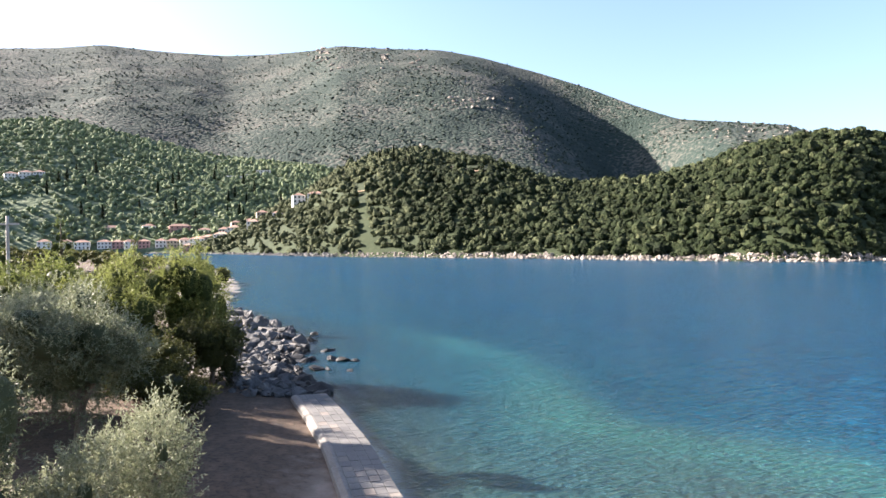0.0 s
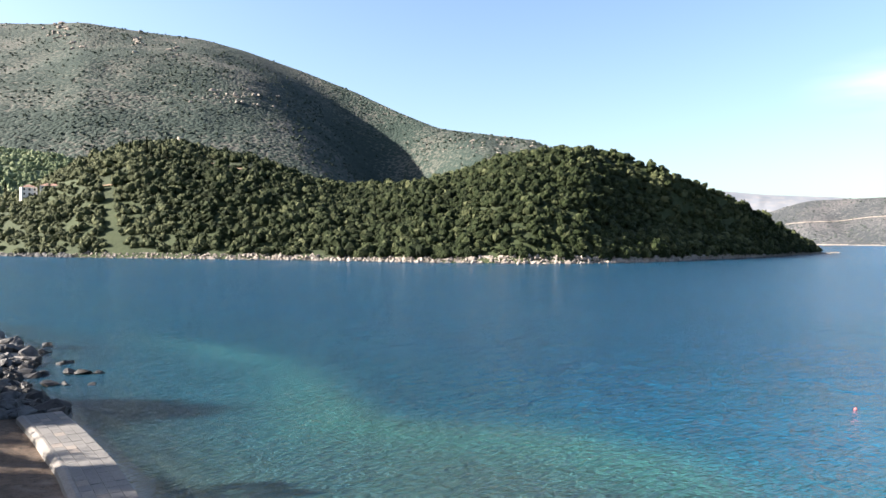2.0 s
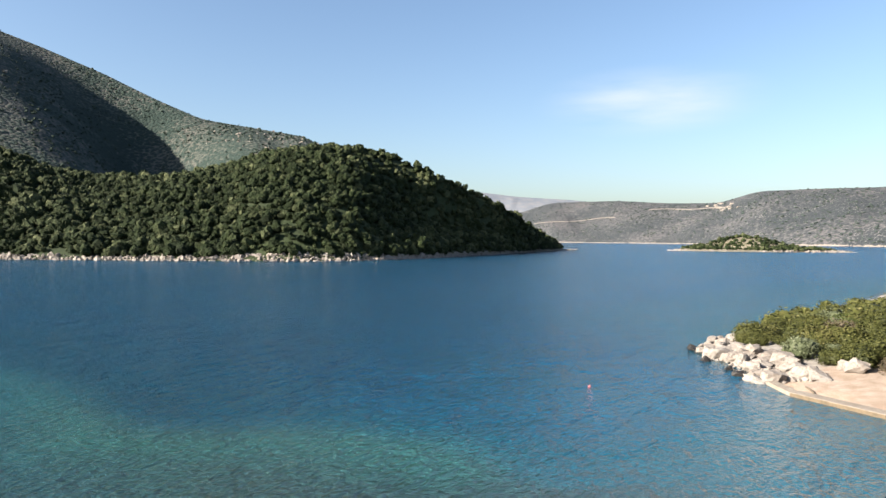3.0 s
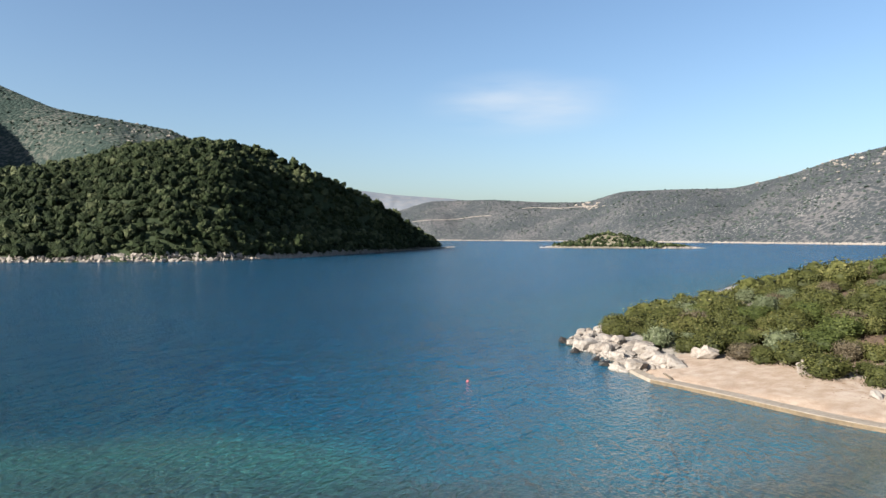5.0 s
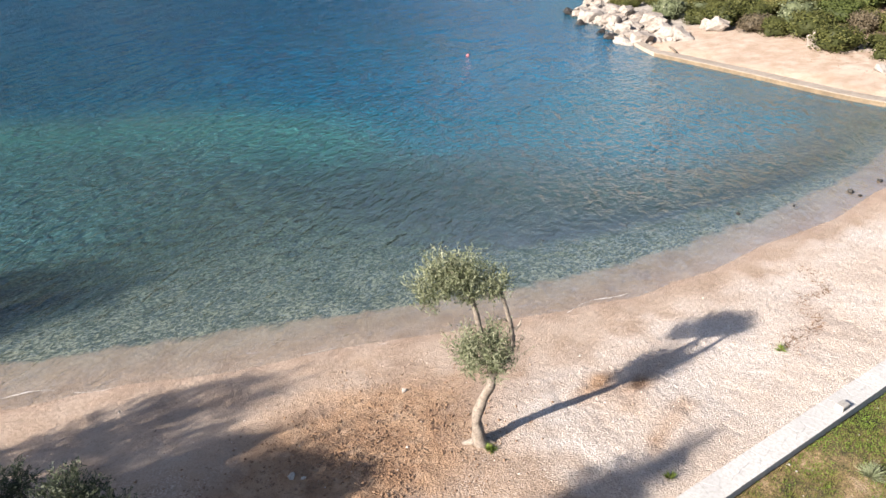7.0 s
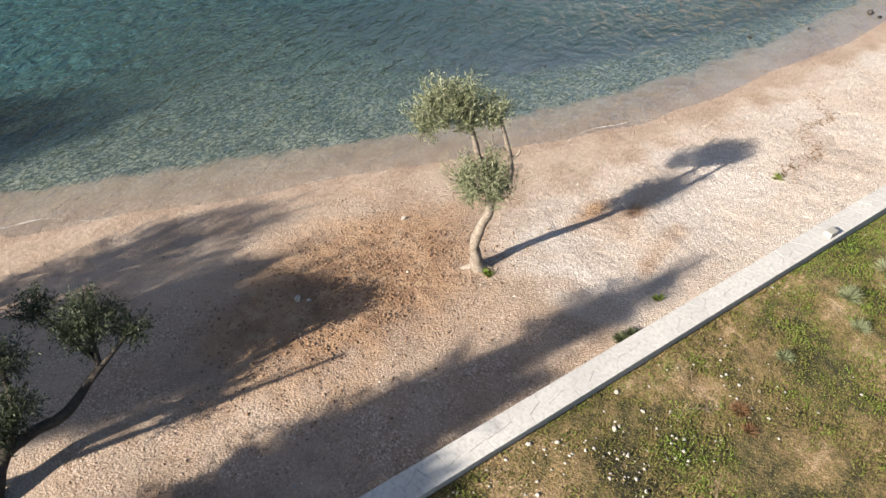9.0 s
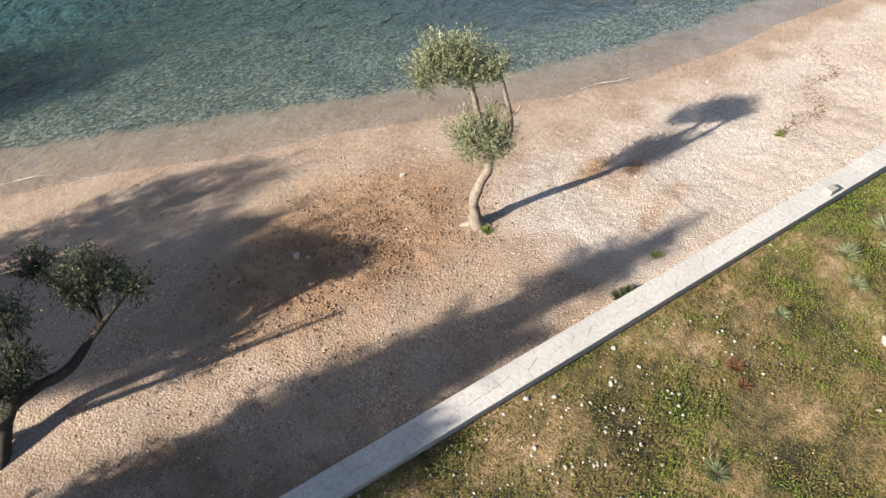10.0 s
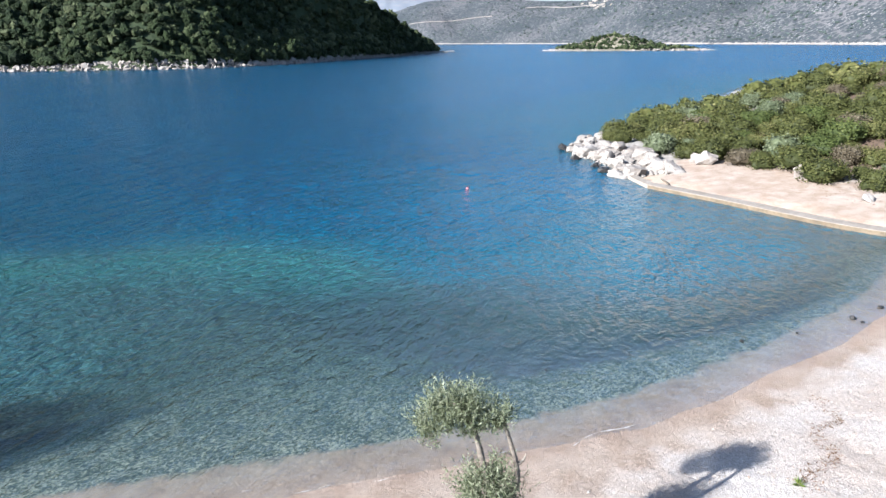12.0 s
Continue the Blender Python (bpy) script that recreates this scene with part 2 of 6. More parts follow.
    sheen = m.math("ADD", m.math("MULTIPLY", m.math("POWER", edge.outputs["Facing"], 3.5), 0.97), 0.028)
    top = m.n.new("ShaderNodeMixShader")
    m.l.new(sheen, top.inputs[0]), m.l.new(under.outputs[0], top.inputs[1]), m.l.new(gloss.outputs[0], top.inputs[2])
    m.l.new(top.outputs[0], m.out.inputs["Surface"])
    return m.mat


GROUND, WATER = ground_material(), water_material()
HEAD_SOIL = two_scale("wooded_slope_soil", (0.012, 0.020, 0.006), (0.024, 0.034, 0.011), (0.036, 0.042, 0.020), 0.03, 0.6, 0.95, 0.4)
SHORE_ROCK = two_scale("pale_shore_limestone", (0.182, 0.154, 0.129), (0.232, 0.21, 0.186), (0.105, 0.0811, 0.0631), 0.6, 5, 0.9, 0.06)
DARK_ROCK = two_scale("dark_wet_rock", (0.0123, 0.0112, 0.0101), (0.0292, 0.0258, 0.0224), (0.00671, 0.00627, 0.00605), 1.5, 9, 0.6, 0.04)
GREY_ROCK = two_scale("grey_limestone", (0.058, 0.057, 0.057), (0.120, 0.116, 0.112), (0.030, 0.028, 0.028), 0.9, 3.5, 0.9, 0.05)
CONCRETE = two_scale("pale_concrete", (0.215, 0.202, 0.179), (0.252, 0.241, 0.222), (0.151, 0.133, 0.111), 0.9, 14, 0.85, 0.01)
PAVER = two_scale("worn_paving_stone", (0.112, 0.108, 0.104), (0.152, 0.145, 0.136), (0.078, 0.070, 0.064), 0.7, 18, 0.8, 0.006)
# olive bark darkened: the shade on the bent tree is in the colour
SHADE_BARK = two_scale("shaded_olive_bark", (0.030, 0.024, 0.019), (0.055, 0.046, 0.038), (0.012, 0.010, 0.008), 6, 30, 0.95, 0.015)
PALE_BARK = two_scale("pale_olive_bark", (0.125, 0.102, 0.080), (0.205, 0.175, 0.145), (0.055, 0.043, 0.033), 5, 24, 0.95, 0.02)
BARK = two_scale("olive_bark", (0.092, 0.07, 0.0488), (0.151, 0.12, 0.0852), (0.0378, 0.0279, 0.0191), 6, 30, 0.95, 0.015)
OLIVE_LEAF = leaf_material("olive_leaves", (0.0420, 0.0530, 0.0270), (0.112, 0.125, 0.066), (0.310, 0.318, 0.215), 0.5, 0.35)
PINE_LEAF = leaf_material("pine_needles", (0.0240, 0.033, 0.012), (0.078, 0.096, 0.028), (0.195, 0.205, 0.060), 0.55, 0.5)
# olive leaves with the shade over the bent tree put into the colour
SHADE_LEAF = leaf_material("shaded_olive_leaves", (0.018, 0.023, 0.013), (0.040, 0.048, 0.027), (0.11, 0.12, 0.08), 0.5, 0.2)
MAQUIS_LEAF = leaf_material("maquis_leaves", (0.013, 0.017, 0.006), (0.064, 0.067, 0.019), (0.170, 0.152, 0.058), 0.6, 0.25)
FOREST_LEAF = leaf_material("evergreen_wood_leaves", (0.0032, 0.0060, 0.0023), (0.0150, 0.0232, 0.0068), (0.080, 0.088, 0.042), 0.8, 0.10, 1.5, 0.8)
# lightened leaf colour: the haze before the village hill is painted in
GROVE_LEAF = leaf_material("hazy_grove_leaves", (0.055, 0.080, 0.042), (0.140, 0.172, 0.088), (0.27, 0.285, 0.17), 0.8, 0.12, 1.1, 0.8)


# ---- meshes ----
def mesh_object(name, verts, faces, material, parent=None, smooth=True, attrs=None):
    me = bpy.data.meshes.new(name)
    verts, faces = np.asarray(verts, np.float32), np.asarray(faces, np.int32)
    n, k = faces.shape
    me.vertices.add(len(verts)), me.loops.add(n * k), me.polygons.add(n)
    me.vertices.foreach_set("co", verts.ravel())
    me.loops.foreach_set("vertex_index", faces.ravel())
    me.polygons.foreach_set("loop_start", np.arange(0, n * k, k, dtype=np.int32))
    me.polygons.foreach_set("use_smooth", np.full(n, smooth))
    for key, val in (attrs or {}).items():
        me.attributes.new(key, "FLOAT", "POINT").data.foreach_set("value", np.asarray(val, np.float32))
    me.update(calc_edges=True)
    me.materials.append(material)
    ob = new(name, me)
    ob.parent = parent
    return ob


def part(name, bm, material, parent=None, label="", smooth=False):
    me = bpy.data.meshes.new(name)
    bm.to_mesh(me)
    bm.free()
    me.materials.append(material)
    if smooth:
        me.polygons.foreach_set("use_smooth", np.full(len(me.polygons), True))
    ob = new(name, me)
    ob.parent = parent
    return tagged(ob, label)


def smooth01(x, a, b):
    t = np.clip((x - a) / (b - a), 0, 1)
    return t * t * (3 - 2 * t)


def lattice(shape, seed):
    return np.random.RandomState(seed).rand(*shape)


def value_noise(x, y, scale, seed, octaves=3):
    """Smooth noise in the plan, about -1 to 1."""
    out, amp, tot = np.zeros(np.broadcast(x, y).shape), 1.0, 0.0
    for o in range(octaves):
        g = lattice((64, 64), seed + o)
        u, v = np.asarray(x) / scale * 2 ** o + 17.3, np.asarray(y) / scale * 2 ** o + 5.7
        i, j = np.floor(u).astype(int), np.floor(v).astype(int)
        fu, fv = u - i, v - j
        fu, fv = fu * fu * (3 - 2 * fu), fv * fv * (3 - 2 * fv)
        i0, i1, j0, j1 = i % 64, (i + 1) % 64, j % 64, (j + 1) % 64
        out += amp * ((g[i0, j0] * (1 - fu) + g[i1, j0] * fu) * (1 - fv) + (g[i0, j1] * (1 - fu) + g[i1, j1] * fu) * fv)
        tot, amp = tot + amp, amp * 0.5
    return out / tot * 2 - 1


def grid_faces(nu, nv):
    i = np.arange((nu - 1) * (nv - 1))
    a = i // (nv - 1) * nv + i % (nv - 1)
    return np.stack([a, a + nv, a + nv + 1, a + 1], 1)


# ---- the near shore: plan and heights ----
COAST = np.array([(-420, 520), (-260, 430), (-130, 330), (-68, 216), (-40, 140), (-29, 95), (-19.4, 77.6), (-12.6, 64), (-11, 57), (-12.1, 52),
                  (-9.3, 46.3), (-6.9, 41), (-6.0, 38), (-4.9, 34.5), (-3.1, 29.3), (-1.3, 22.7), (0.2, 17.5), (1.0, 15), (2.2, 13.65), (4.15, 12.5),
                  (6.7, 10.85), (9.0, 9.4), (12.1, 7.5), (14.1, 6.4), (17.2, 5.35), (21.2, 4.25), (27.2, 3.05), (31, 2.8), (36.9, 3.2), (37.9, 6),
                  (39.7, 13.3), (41.0, 19.0), (45.0, 23.4), (50, 30.5), (56, 33), (70, 36), (95, 40), (150, 50), (260, 45), (330, -20), (320, -300), (-300, -300)], float)


def nearest(x, y, line, closed):
    best = np.full(x.shape, 1e9)
    n = len(line)
    for i in range(n if closed else n - 1):
        ax, ay = line[i]
        bx, by = line[(i + 1) % n]
        t = np.clip(((x - ax) * (bx - ax) + (y - ay) * (by - ay)) / ((bx - ax) ** 2 + (by - ay) ** 2), 0, 1)
        best = np.minimum(best, np.hypot(x - ax - t * (bx - ax), y - ay - t * (by - ay)))
    return best


def inside(x, y, line):
    c = np.zeros(x.shape, bool)
    n = len(line)
    for i in range(n):
        ax, ay = line[i]
        bx, by = line[(i + 1) % n]
        if ay != by:
            c ^= ((ay > y) != (by > y)) & (x < (bx - ax) * (y - ay) / (by - ay) + ax)
    return c


WALL_A, WALL_B = np.array((-12.0, 7.35)), np.array((24.0, -1.75))      # the sea face of the low wall, in plan
WALL_DIR = (WALL_B - WALL_A) / np.linalg.norm(WALL_B - WALL_A)
WALL_OUT = np.array((-WALL_DIR[1], WALL_DIR[0]))                       # towards the sea


def inland(x, y):
    """Metres from the waterline, positive on land."""
    d = nearest(x, y, COAST, True)
    return np.where(inside(x, y, COAST), d, -d)


def ground_height(x, y):
    x, y = np.asarray(x, float), np.asarray(y, float)
    d = inland(x, y) + 0.35 * value_noise(x, y, 3.0, 3, 2) * smooth01(np.hypot(x - 12, y - 6), 60, 20)
    land = 0.09 * np.clip(d, 0, 3) + 0.42 * smooth01(d, 2.0, 6.5) + 0.10 * smooth01(d, 6, 14)
    land += 0.05 * value_noise(x, y, 1.6, 11) * smooth01(d, 0.6, 3)
    land += 2.6 * smooth01(-x, 16, 60) * smooth01(d, 6, 40) + 8 * smooth01(-x, 60, 260) * smooth01(d, 20, 150)
    land += np.clip(36 - y, 0, 60) * 0.21 * smooth01(x, 42, 74) * smooth01(d, 3, 16)
    back = (x - WALL_A[0]) * WALL_OUT[0] + (y - WALL_A[1]) * WALL_OUT[1]
    land += np.where(back < -0.2, 0.19, 0) * (np.abs(x) < 40)
    b = -d
    deep = -(0.085 * np.clip(b, 0, 14) + 0.10 * np.clip(b - 11, 0, 12) + 8.0 * smooth01(b, 17, 36) + 16 * smooth01(b, 40, 200))
    deep -= ((0.7 + 0.7 * smooth01(y, 38, 44)) * smooth01(b, 0, 1.5) + 1.0 * smooth01(b, 1, 7)) * smooth01(y, 16, 21) * smooth01(-x, -12, 0)
    deep -= 3.2 * smooth01(x, 15, 30) * smooth01(b, 1.5, 8)
    deep -= 1.1 * smooth01(b, 0.0, 0.7) * smooth01(x, 36.2, 37.2) + 2.2 * smooth01(b, 0.3, 2.5) * smooth01(x, 39, 44) * smooth01(y, 17, 22)
    return np.where(d > 0, land, deep)


def spread(lo, hi, a, b, step, grow=1.09):
    """Coordinates that are close between a and b and widen outwards."""
    mid = list(np.arange(a, b, step))
    s, v, up = step, mid[-1], []
    while v < hi:
        s *= grow
        v += s
        up.append(v)
    s, v, down = step, a, []
    while v > lo:
        s *= grow
        v -= s
        down.append(v)
    return np.array(down[::-1] + mid + up)


def build_ground():
    gx, gy = spread(-6000, 6000, -2, 22, 0.09, 1.08), spread(-1500, 6000, -3, 13, 0.09, 1.08)
    X, Y = np.meshgrid(gx, gy, indexing="ij")
    Z = ground_height(X, Y)
    d = inland(X, Y)
    back = (X - WALL_A[0]) * WALL_OUT[0] + (Y - WALL_A[1]) * WALL_OUT[1]
    wet = smooth01(-d, -0.9, 0.1) * (0.95 - 0.75 * smooth01(-d, 0.2, 1.6))
    gravel = smooth01(X, 6.0, 9.5) * smooth01(back, 5.6, 2.8) * smooth01(X, 60, 20) + 0.25 * smooth01(X, 33, 37) * smooth01(d, 0.5, 2) + 0.25 * smooth01(Y, 12, 3) * smooth01(X, 11, 16) * smooth01(d, 1.5, 3)
    dirt = np.exp(-(((X - 5.4) / 2.9) ** 2 + ((Y - 7.1) / 1.7) ** 2)) * 1.35 + 0.5 * np.exp(-(((X - 10.5) / 1.6) ** 2 + ((Y - 4.6) / 0.6) ** 2))
    for px, py, rx, ry, amount in ((10.31, 5.07, 0.7, 0.25, 0.55), (9.26, 3.33, 0.5, 0.2, 0.6), (10.53, 3.45, 0.7, 0.3, 0.45), (10.72, 4.42, 0.35, 0.2, 0.6)):
        dirt = dirt + amount * np.exp(-((X - px) / rx) ** 2 - ((Y - py) / ry) ** 2)
    churn = np.clip(dirt, 0, 1) * smooth01(back, 0.4, 1.0) * smooth01(d, 1.2, 2.2)
    tread = np.clip(gravel, 0, 1) * smooth01(back, 0.3, 0.7) * smooth01(d, 1.5, 2.5) * (X < 22)
    Z = Z + churn * (0.045 * np.clip(value_noise(X, Y, 0.34, 13, 2), 0, 1) - 0.012) - 0.022 * tread * smooth01(value_noise(X, Y, 0.26, 17, 2), 0.2, 0.5)
    Z = Z + np.where(back < -0.5, 0.05 * value_noise(X, Y, 0.7, 19, 3), 0) * (X < 20) * (X > -3)
    turf = np.where((back < -0.25) & (X < 34), 1.0, 0.0)
    # leaf litter, plus shade painted by the wall and between the shrubs
    litter_shade = 0.95 * smooth01(X, 46, 51) * smooth01(d, 5, 9) + smooth01(-X, 2.5, 7) * smooth01(Y, 8, 16) * 0.9 + 0.5 * smooth01(-X, -5.5, 0) * smooth01(back, 3.4, 1.6)
    rock = smooth01(X, 42, 46) * smooth01(Y, 18.5, 23) + 0.9 * smooth01(-X, 7, 9.5) * smooth01(Y, 40, 46) * smooth01(d, 14, 6)
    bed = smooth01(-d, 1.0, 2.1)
    weed = smooth01(X, 10.5, 17) * smooth01(-d, 2.2, 5.0) * smooth01(X, 60, 40) + 0.55 * smooth01(Y, 17, 24) * smooth01(-d, 1.5, 6) * smooth01(X, 3, -1)
    tag = {"wet": wet, "gravel": np.clip(gravel, 0, 1), "dirt": np.clip(dirt, 0, 1), "turf": turf, "litter_shade": np.clip(litter_shade, 0, 1), "rock": np.clip(rock, 0, 1), "bed": bed, "stony": smooth01(d, 2.2, 4.2) * (X < 30), "weed": np.clip(weed, 0, 1)}
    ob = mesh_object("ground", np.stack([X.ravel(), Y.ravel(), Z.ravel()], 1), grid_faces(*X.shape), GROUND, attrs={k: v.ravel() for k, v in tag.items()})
    tagged(ob, "sandy pebble beach running down into the seabed", "ground", kind="structure")


SHELF = [(-9, 74), (0, 63), (6, 52.3), (7.2, 40), (7.5, 34.3), (11.2, 30.3), (15.8, 27.2), (17.6, 24), (16.9, 20.4), (15.3, 16.2), (13.4, 13.3)]      # outer edge of the pale sand shelf


def beyond_shelf(x, y):
    """Metres outside the edge of the sand shelf, negative over the sand."""
    best, side = np.full(x.shape, 1e9), np.ones(x.shape)
    for (ax, ay), (bx, by) in zip(SHELF, SHELF[1:]):
        t = np.clip(((x - ax) * (bx - ax) + (y - ay) * (by - ay)) / ((bx - ax) ** 2 + (by - ay) ** 2), 0, 1)
        d = np.hypot(x - ax - t * (bx - ax), y - ay - t * (by - ay))
        c = (bx - ax) * (y - ay) - (by - ay) * (x - ax)
        side = np.where(d < best - 1e-9, np.sign(c), side)
        best = np.minimum(d, best)
    return best * side


def build_water():
    gx, gy = spread(-6000, 6000, -8, 40, 0.5, 1.07), spread(-50, 6000, 0, 40, 0.5, 1.07)
    X, Y = np.meshgrid(gx, gy, indexing="ij")
    depth = np.clip(-ground_height(X, Y), 0, 40)
    off = beyond_shelf(X, Y) + 1.0 * value_noise(X, Y, 5, 21, 3)
    south = smooth01(Y, 14, 22)
    depth = depth + 1.6 * smooth01(X, 33, 36.5) * smooth01(depth, 0.02, 0.4) * smooth01(Y, 1, 6)
    depth = depth + 5.0 * smooth01(off, -0.3, 7.0) * south * smooth01(X, 70, 40) * smooth01(depth, 0.2, 1.2)
    sand = smooth01(-off, -3.6, 1.6) * (0.30 + 0.70 * np.exp(-(np.clip(-off, 0, None) / 4.2) ** 2)) * smooth01(Y, 13, 21) * smooth01(depth, 0.6, 1.4) * smooth01(X, -9, 2) * (1 - 0.35 * smooth01(Y, 32, 50))
    # area of darker water colour towards the headland; the bed is no deeper
    dark_water = smooth01(Y - 0.85 * X + 6 * value_noise(X, Y, 30, 25, 2), -30, 34) * smooth01(Y, 18, 40) * (1 - sand)
    ob = mesh_object("water", np.stack([X.ravel(), Y.ravel(), 0 * X.ravel()], 1), grid_faces(*X.shape), WATER, attrs={"depth": depth.ravel(), "sand": sand.ravel(), "dark_water": dark_water.ravel()})
    tagged(ob, "calm rippled blue sea, turquoise over pale sand", "sea", kind="structure")


# ---- the hills ----
class Hill:
    """A range seen from the bay: a foot line and a crest line, both given over the bearing from the beach."""

    def __init__(self, bearings, foot, crest, rise, foot_z, lift, rough, seed, convex=1.0):
        self.b = np.linspace(bearings[0], bearings[-1], 1200)
        k = np.hanning(int(1200 * 2.6 / (bearings[-1] - bearings[0])) | 1)
        k /= k.sum()
        ease = lambda v: np.convolve(np.pad(np.interp(self.b, bearings, v), len(k) // 2, "edge"), k, "valid")
        self.f, self.c, self.r = ease(foot), ease(crest), ease(rise)
        self.gully, self.ravine = None, (0.0, 1.0)
        self.foot_z, self.lift, self.rough, self.seed, self.convex = foot_z, lift, rough, seed, convex

    def point(self, az, u):
        """u: 0 at the foot, 1 at the crest, up to 2 behind it."""
        f, c = np.interp(az, self.b, self.f), np.interp(az, self.b, self.c)
        top = EYE + c * np.tan(np.radians(np.interp(az, self.b, self.r))) - self.lift
        top = np.maximum(top, self.foot_z)
        d = f + (c - f) * u
        x, y = d * np.sin(np.radians(az)), d * np.cos(np.radians(az))
        v = np.clip(u, 0, 1)
        prof = (1 - self.convex) * v + self.convex * v * (2 - v)
        prof = np.where(u > 1, 1 - 0.9 * smooth01(u, 1, 2.2), prof)
        wob = value_noise(x, y, 180, self.seed, 4) * np.sin(np.pi * np.clip(u, 0, 1)) ** 0.8 * np.clip(top - self.foot_z, 0, None)
        z = self.foot_z + (top - self.foot_z) * prof + self.rough * wob
        tall, often = self.ravine                                         # rills that run down the slope
        if tall:
            warp = az * often + 1.4 * value_noise(az, u * 6, 2.5, self.seed + 7, 2)
            rill = np.abs(value_noise(warp, u * 1.3, 1.0, self.seed + 3, 3))
            z = z + tall * (rill - 0.25) * np.sin(np.pi * v) ** 0.7 * smooth01(top - self.foot_z, 10, 120)
        for a1, a0, wide, steep, deep in self.gully or ():                # bearings at the crest and at the foot
            g = np.clip(4 * v * (1 - v), 0, 1)
            off = az - a0 - (a1 - a0) * v
            cut = deep * g * np.exp(-(off / np.where(off < 0, wide, steep)) ** 2)
            z = z - np.minimum(cut, 0.62 * np.clip(z - self.foot_z, 0, None))
        return x, y, z

    def find(self, az, el):
        """The place on the near slope at a bearing and an angle of sight."""
        u = np.linspace(0, 1, 400)
        x, y, z = self.point(np.full(400, az), u)
        e = np.degrees(np.arctan2(z - EYE, np.hypot(x, y)))
        i = int(np.argmax(e >= el)) if (e >= el).any() else 399
        return x[i], y[i], z[i]

    def build(self, name, material, az0, az1, nu, nv, label, category):
        az = np.linspace(az0, az1, nu)
        u = np.concatenate([np.linspace(0, 1, nv), np.linspace(1.04, 2, nv // 4)])
        A, U = np.meshgrid(az, u, indexing="ij")
        X, Y, Z = self.point(A, U)
        ob = mesh_object(name, np.stack([X.ravel(), Y.ravel(), Z.ravel()], 1), grid_faces(*A.shape), material)
        return tagged(ob, label, category, kind="structure")


HEAD = Hill((-24, -20.4, -14.3, -11.2, -8.5, -4.8, -1.6, 3.6, 7.3, 10, 17, 20, 23, 26, 30.4, 34.1, 36.9, 41.1, 44.4, 48.1, 49.2),
            (640, 585, 465, 420, 395, 375, 355, 335, 322, 312, 290, 284, 280, 276, 282, 300, 322, 385, 450, 590, 640),
            (650, 610, 600, 590, 570, 560, 550, 530, 510, 490, 440, 430, 425, 420, 415, 412, 405, 425, 475, 605, 645),
            (-1, -0.55, 2.6, 4.1, 6.1, 7.5, 7.8, 6.95, 5.5, 4.9, 5.0, 5.75, 6.95, 7.6, 7.85, 7.25, 5.95, 4.0, 2.05, -0.5, -0.8), 0.0, 4.5, 0.05, 31, 0.75)
HEAD.gully = ((38.0, 36.0, 4.2, 8.0, 27), (12, 13, 3, 3, 5), (22, 19, 1.6, 2.2, 4), (1, -3, 2, 2, 5))
MOUNT = Hill((-60, -45, -32.4, -29, -26, -22.2, -17.2, -13.7, -10.2, -8.4, -4.7, 0, 3.2, 7.8, 11.9, 15.4, 18.8, 22.9, 26.7, 30, 36),
             (900, 900, 900, 900, 900, 900, 880, 860, 850, 840, 820, 800, 790, 780, 770, 760, 750, 740, 730, 720, 700),
             (2300, 2300, 2250, 2200, 2150, 2200, 2150, 2050, 1900, 1800, 1760, 1720, 1680, 1640, 1560, 1480, 1400, 1350, 1300, 1250, 1200),
             (10, 12, 13.4, 13.85, 14.42, 14.33, 14.36, 14.68, 15.15, 15.55, 15.4, 15.3, 14.7, 13.4, 12.0, 10.5, 9.2, 8.7, 8.2, 6.5, 2), 20, 0, 0.026, 47, 0.3)
MOUNT.gully = ((13.5, 19, 6.5, 4.5, 118), (-14, -19, 3.6, 5.0, 20), (-24, -33, 4, 4, 14), (24, 27, 1.5, 1.5, 10))
LEFT = Hill((-60, -45, -32.5, -29, -26.1, -23.4, -18.2, -10.3, -5), (640, 640, 640, 640, 640, 630, 610, 640, 660), (1100, 1080, 1050, 1030, 1000, 980, 940, 860, 820),
            (6, 8, 8.7, 9.1, 8.6, 8.0, 6.9, 6.2, 5.0), 0.5, 3, 0.08, 59, 0.15)
FAR = Hill((38, 44.1, 46.9, 52.1, 56.2, 59.8, 62.5, 66.8, 70.9, 74.7, 77.6, 80.6, 90, 110), (2400, 2200, 2100, 1900, 1700, 1560, 1450, 1320, 1200, 1110, 1050, 1000, 950, 900),
           (2900, 2700, 2600, 2450, 2300, 2100, 1900, 1800, 1700, 1600, 1550, 1500, 1450, 1400), (1, 2.1, 3.0, 3.12, 2.88, 2.85, 3.7, 3.78, 3.76, 4.65, 5.65, 6.35, 8, 8), 0.3, 0, 0.07, 71, 0.4)
FAR.ravine, FAR.gully = (7.0, 0.35), ((48.5, 50, 1.6, 2.2, 16), (56.5, 56, 2.2, 1.2, 12), (72, 70, 2, 2, 14))
PALE = Hill((30, 36, 40.4, 44.1, 48.8, 54, 60), (3600, 3600, 3600, 3600, 3600, 3600, 3600), (4400, 4400, 4400, 4400, 4400, 4400, 4400), (3.2, 3.9, 3.96, 3.5, 3.2, 2.5, 1.5), 0.3, 0, 0.05, 83, 0.3)
